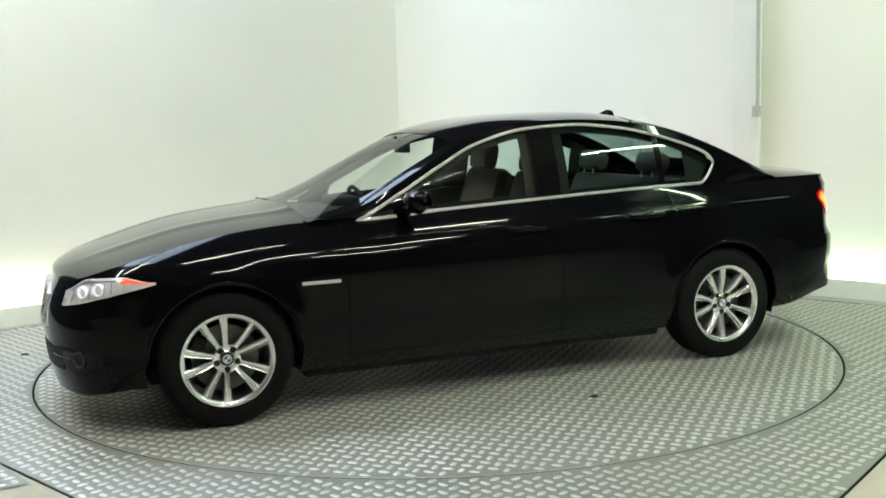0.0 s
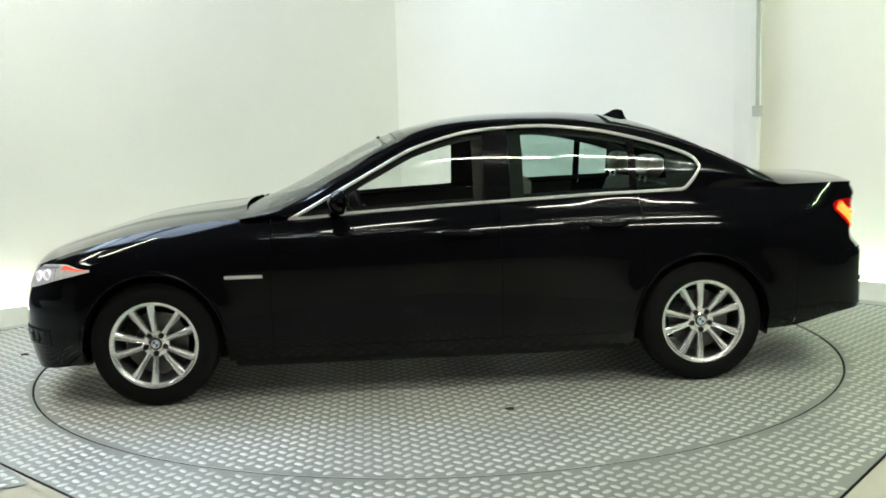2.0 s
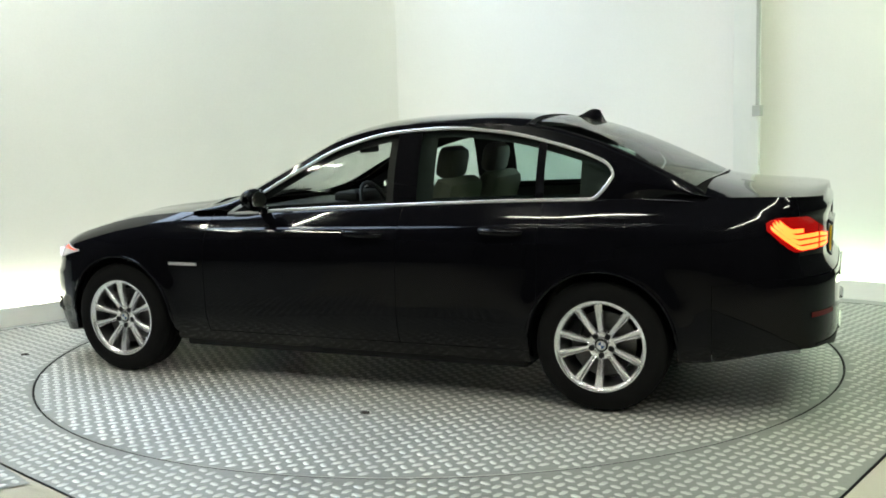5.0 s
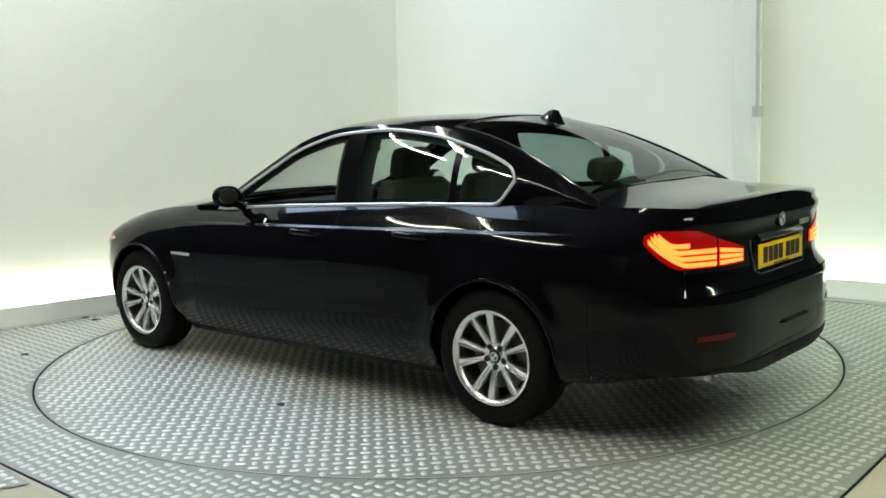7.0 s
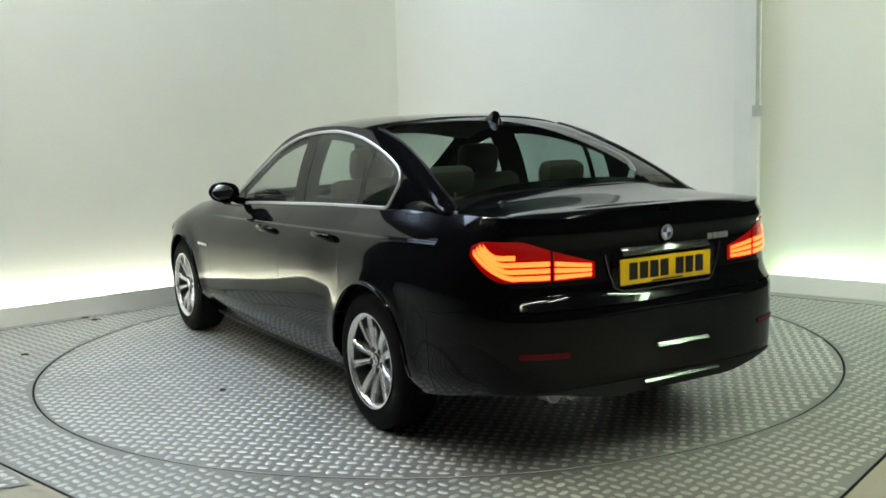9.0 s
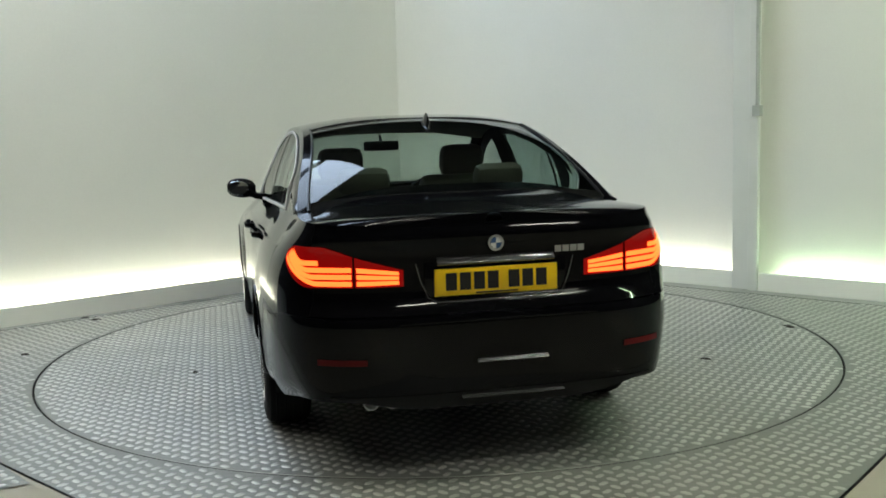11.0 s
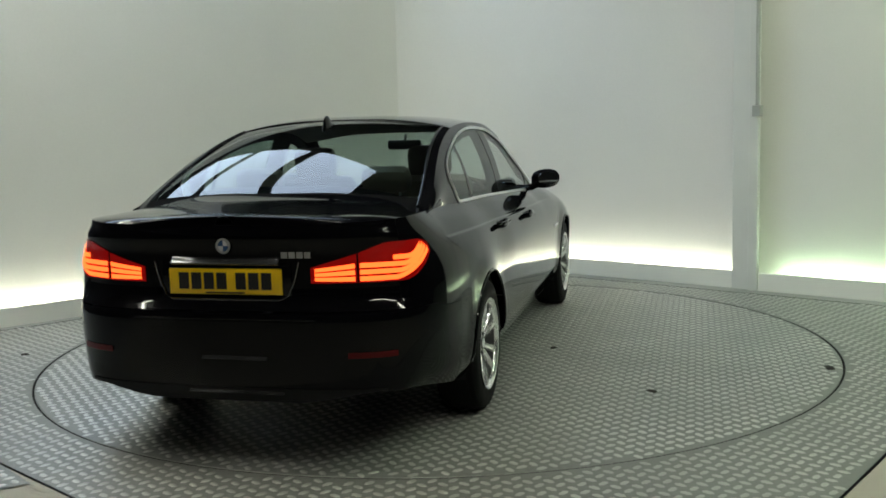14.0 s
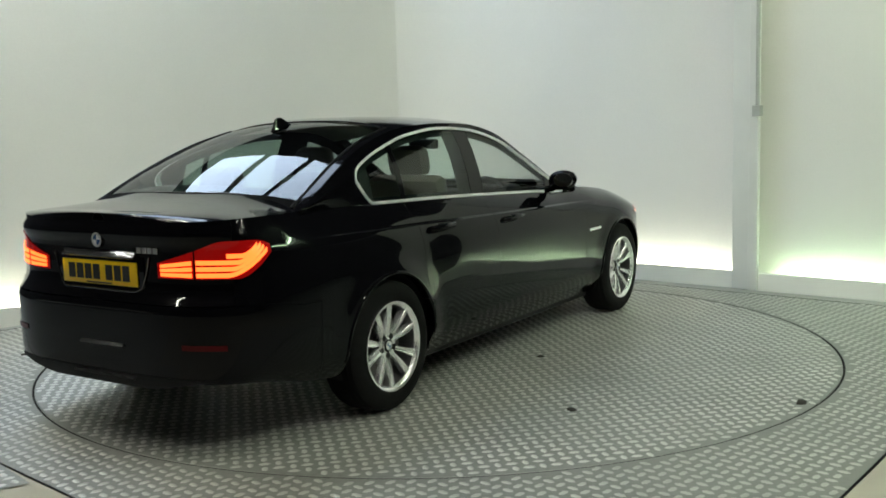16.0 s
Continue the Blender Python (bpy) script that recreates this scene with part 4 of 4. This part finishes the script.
def nose_details():
    # headlamps wrapped round the corner
    a, b = s_of_x(2.245), s_of_x(1.80)
    f = lambda s: (s - a) / (b - a)
    low = lambda s: 0.622 + 0.112 * f(s) ** 1.4
    high = lambda s: min(0.745 + 0.035 * f(s) - 0.035 * smooth01(0.75, 1.0, f(s)) - 0.05 * smooth01(0.3, 0.0, f(s)), top_z(plan(s)[0]) - 0.012)
    for side in (1, -1):
        turn = (lambda r: r) if side > 0 else flip
        back = part("headlamp", sheet(turn(skin_patch(steps(a, b, 20), low, high, 8, 0.003))), LAMP_SILVER, car, "clear glass headlamp with amber marker")
        for s in (a + (b - a) * 0.30, a + (b - a) * 0.52):
            p, q = skin(s, (low(s) + high(s)) / 2 - 0.004, 0.012), plan_normal(s)
            m = Matrix.Translation((p[0], side * p[1], p[2])) @ Vector((q[0], side * q[1], 0)).to_track_quat("Y", "Z").to_matrix().to_4x4()
            part("lamp_ring", lathe([(-0.004, .021), (0.006, .024), (0.006, .029), (-0.01, .031)], 28, "y", m), LAMP_LIT, back)
            part("lamp_lens", lathe([(-0.004, .022), (0.004, .015), (0.007, .0)], 24, "y", m), GLASS_LAMP, back)
        # ribs between the reflector's cells
        for q in (0.16, 0.40, 0.50, 0.58, 0.66):
            mid = a + (b - a) * q
            part("lamp_rib", sheet(turn(skin_patch([mid - 0.0022, mid + 0.0022], lambda s: low(s) + 0.012, lambda s: high(s) - 0.012, 4, 0.0075))), RIB_GREY, back)
        rows = skin_patch(steps(a + (b - a) * 0.10, a + (b - a) * 0.70, 8), lambda s: high(s) - 0.018, lambda s: high(s) - 0.010, 2, 0.0085)
        part("lamp_brow", sheet(turn(rows)), RIB_GREY, back)
        rows = skin_patch(steps(a + (b - a) * 0.74, b - 0.004, 8), lambda s: low(s) * 0.35 + high(s) * 0.65, lambda s: high(s) - 0.004, 4, 0.007)
        part("side_marker", sheet(turn(rows)), AMBER, back, "amber side marker")
        # turn repeater strip on the fender
        rows = skin_patch([s_of_x(x) for x in steps(1.10, 0.90, 8)], lambda s: 0.672, lambda s: 0.690, 2, 0.005)
        part("fender_blade", sheet(turn(rows)), CHROME, car, "bright side repeater blade")
        # fog lamp recess
        rows = skin_patch(steps(s_of_x(2.26), s_of_x(2.06), 10), lambda s: 0.33, lambda s: 0.42, 3, 0.002)
        part("air_intake", sheet(turn(rows)), PLASTIC, car)
        intake = part("fog_recess", sheet(turn(skin_patch(steps(s_of_x(2.235), s_of_x(2.10), 8), lambda s: 0.335, lambda s: 0.405, 3, 0.0035))), GLOSS_BLACK, car)
        fs = s_of_x(2.165)
        p, q = skin(fs, 0.37, 0.002), plan_normal(fs)
        m = Matrix.Translation((p[0], side * p[1], p[2])) @ Vector((q[0], side * q[1], 0)).to_track_quat("Y", "Z").to_matrix().to_4x4()
        part("fog_lamp", lathe([(0.0, .040), (0.006, .040), (0.006, .034), (-0.004, .030), (-0.006, .0)], 28, "y", m), ALLOY_IN, intake, "round fog lamp")
        part("intake_blade", sheet(turn(skin_patch(steps(s_of_x(2.275), s_of_x(2.20), 8), lambda s: 0.368, lambda s: 0.376, 2, 0.006))), BRIGHT_BLACK, intake)
    # kidney grilles with slats
    for side in (1, -1):
        g = part("kidney_frame", tube([(skin(s_front(y), z, 0.004)[0], side * y, z) for y, z in
                                       [(0.035, .50), (0.035, .63), (0.06, .662), (0.20, .668), (0.265, .64), (0.25, .53), (0.21, .49), (0.06, .475)]], 0.012, 8, 1.0, True), CHROME, car, "chrome kidney grille")
        for k in range(9):
            y = 0.055 + 0.022 * k
            part("slat", sheet([[(skin(s_front(y), z, 0.006)[0], side * y + q, z) for z in steps(0.495, 0.652, 4)] for q in (-0.004, 0.004)], 0.004), GLOSS_BLACK, g, smooth=False)
    half = skin_patch(steps(0.0, s_of_x(2.24), 12), lambda s: 0.30, lambda s: 0.41, 4, 0.003)
    part("lower_grille", sheet(flip(half)[:0:-1] + half), PLASTIC, car)


def seat(name, x, y, wide, back_tilt, head=True):
    s = new(name)
    s.parent = car
    s["label"] = "beige leather seat"
    s.matrix_local = pose(x, y, 0.0)
    part("cushion", box(-0.26, 0.26, -wide / 2, wide / 2, 0.42, 0.58, 0.06), LEATHER, s)
    part("backrest", box(-0.07, 0.07, -wide / 2, wide / 2, 0.0, 0.66 if wide < 0.8 else 0.60, 0.06, pose(-0.25, 0, 0.52, 0, -back_tilt, 0)), LEATHER, s)
    if head:
        n = 1 if wide < 0.8 else 2
        for k in range(n):
            yy = 0 if n == 1 else (-0.36 + 0.72 * k)
            part("headrest", box(-0.06, 0.06, -0.135, 0.135, 0.655 - 0.03 * (n - 1), 0.845 - 0.08 * (n - 1), 0.05, pose(-0.24, yy, 0.50, 0, -back_tilt * 0.7, 0)), LEATHER, s)
            for q in (-0.06, 0.06):
                part("headrest_post", tube([(-0.38, yy + q, 1.08), (-0.40, yy + q, 1.17)], 0.006, 6), CHROME, s)
    return s


def cabin_inside():
    seat("front_seat", -0.10, 0.37, 0.54, 18)
    seat("front_seat", -0.10, -0.37, 0.54, 18)
    seat("rear_seat", -0.92, 0.0, 1.24, 22)
    dash = part("dashboard", box(0.45, 0.98, -0.70, 0.70, 0.70, 0.965, 0.06), PLASTIC, car)
    part("binnacle", box(0.42, 0.60, -0.56, -0.20, 0.94, 1.02, 0.03), PLASTIC, dash)
    wheel = part("steering_wheel", tube([(0.36 + 0.07 * math.sin(a), -0.37 + 0.185 * math.cos(a), 0.90 + 0.17 * math.sin(a)) for a in steps(0, 2 * math.pi, 28)[:-1]], 0.015, 8, 1.0, True), PLASTIC, car)
    part("steering_boss", box(0.34, 0.40, -0.45, -0.29, 0.84, 0.94, 0.02), PLASTIC, wheel)
    part("column", tube([(0.37, -0.37, 0.89), (0.58, -0.37, 0.82)], 0.03), PLASTIC, wheel)
    part("rear_view_mirror", box(0.20, 0.23, -0.12, 0.12, 1.285, 1.35, 0.015), PLASTIC, car)
    part("mirror_stem", tube([(0.22, 0, 1.34), (0.26, 0, 1.385)], 0.01), PLASTIC, car)
    part("console", box(-0.55, 0.6, -0.12, 0.12, 0.26, 0.62, 0.04), PLASTIC, car)
    rows = [[(x, y * w, z - 0.03) for w in (1, 0.5, 0, -0.5, -1) for x, y, z in [(upper(u, w)[0], 0.98 * rail_y(u), upper(u, w)[2])]] for u in steps(0.05, -0.98, 10)]
    part("headlining", sheet(rows), LINING, car)
    both_sides("door_card", skin_rows([s_of_x(x) for x in steps(0.84, -1.1, 20)], lambda s, x: 0.34, lambda s, x: top_z(x) - 0.01, 6, out=-0.075, lip=False), LEATHER_DARK, car)


LEATHER_DARK = material("dark_door_card", (0.06, 0.055, 0.048), 0.6, vary=0.15, scale=10, bump=0.2)

body_panels()
cabin()
mirrors()
for wx in (AXLE, -AXLE):
    for sd in (1, -1):
        wheel_at(wx, sd)
tail_lamps()
tail_details()
nose_details()
cabin_inside()


# ---- what moves ----
def motions():
    """The disc and the car on it turn together, steadily clockwise."""
    rows_disc, rows_car = [], []
    for k in range(33):
        t = k * 0.5
        a = 201.61 - 9.065 * t - 0.7305 * t * (t - 16) / 64
        rows_disc.append((t, pose(0, 0, 0, 0, 0, a)))
        rows_car.append((t, pose(0, 0, 0, 0, 0, a) @ pose(0.103, 0.287, 0.0)))
    walk(turntable, rows_disc)
    walk(car, rows_car)


motions()
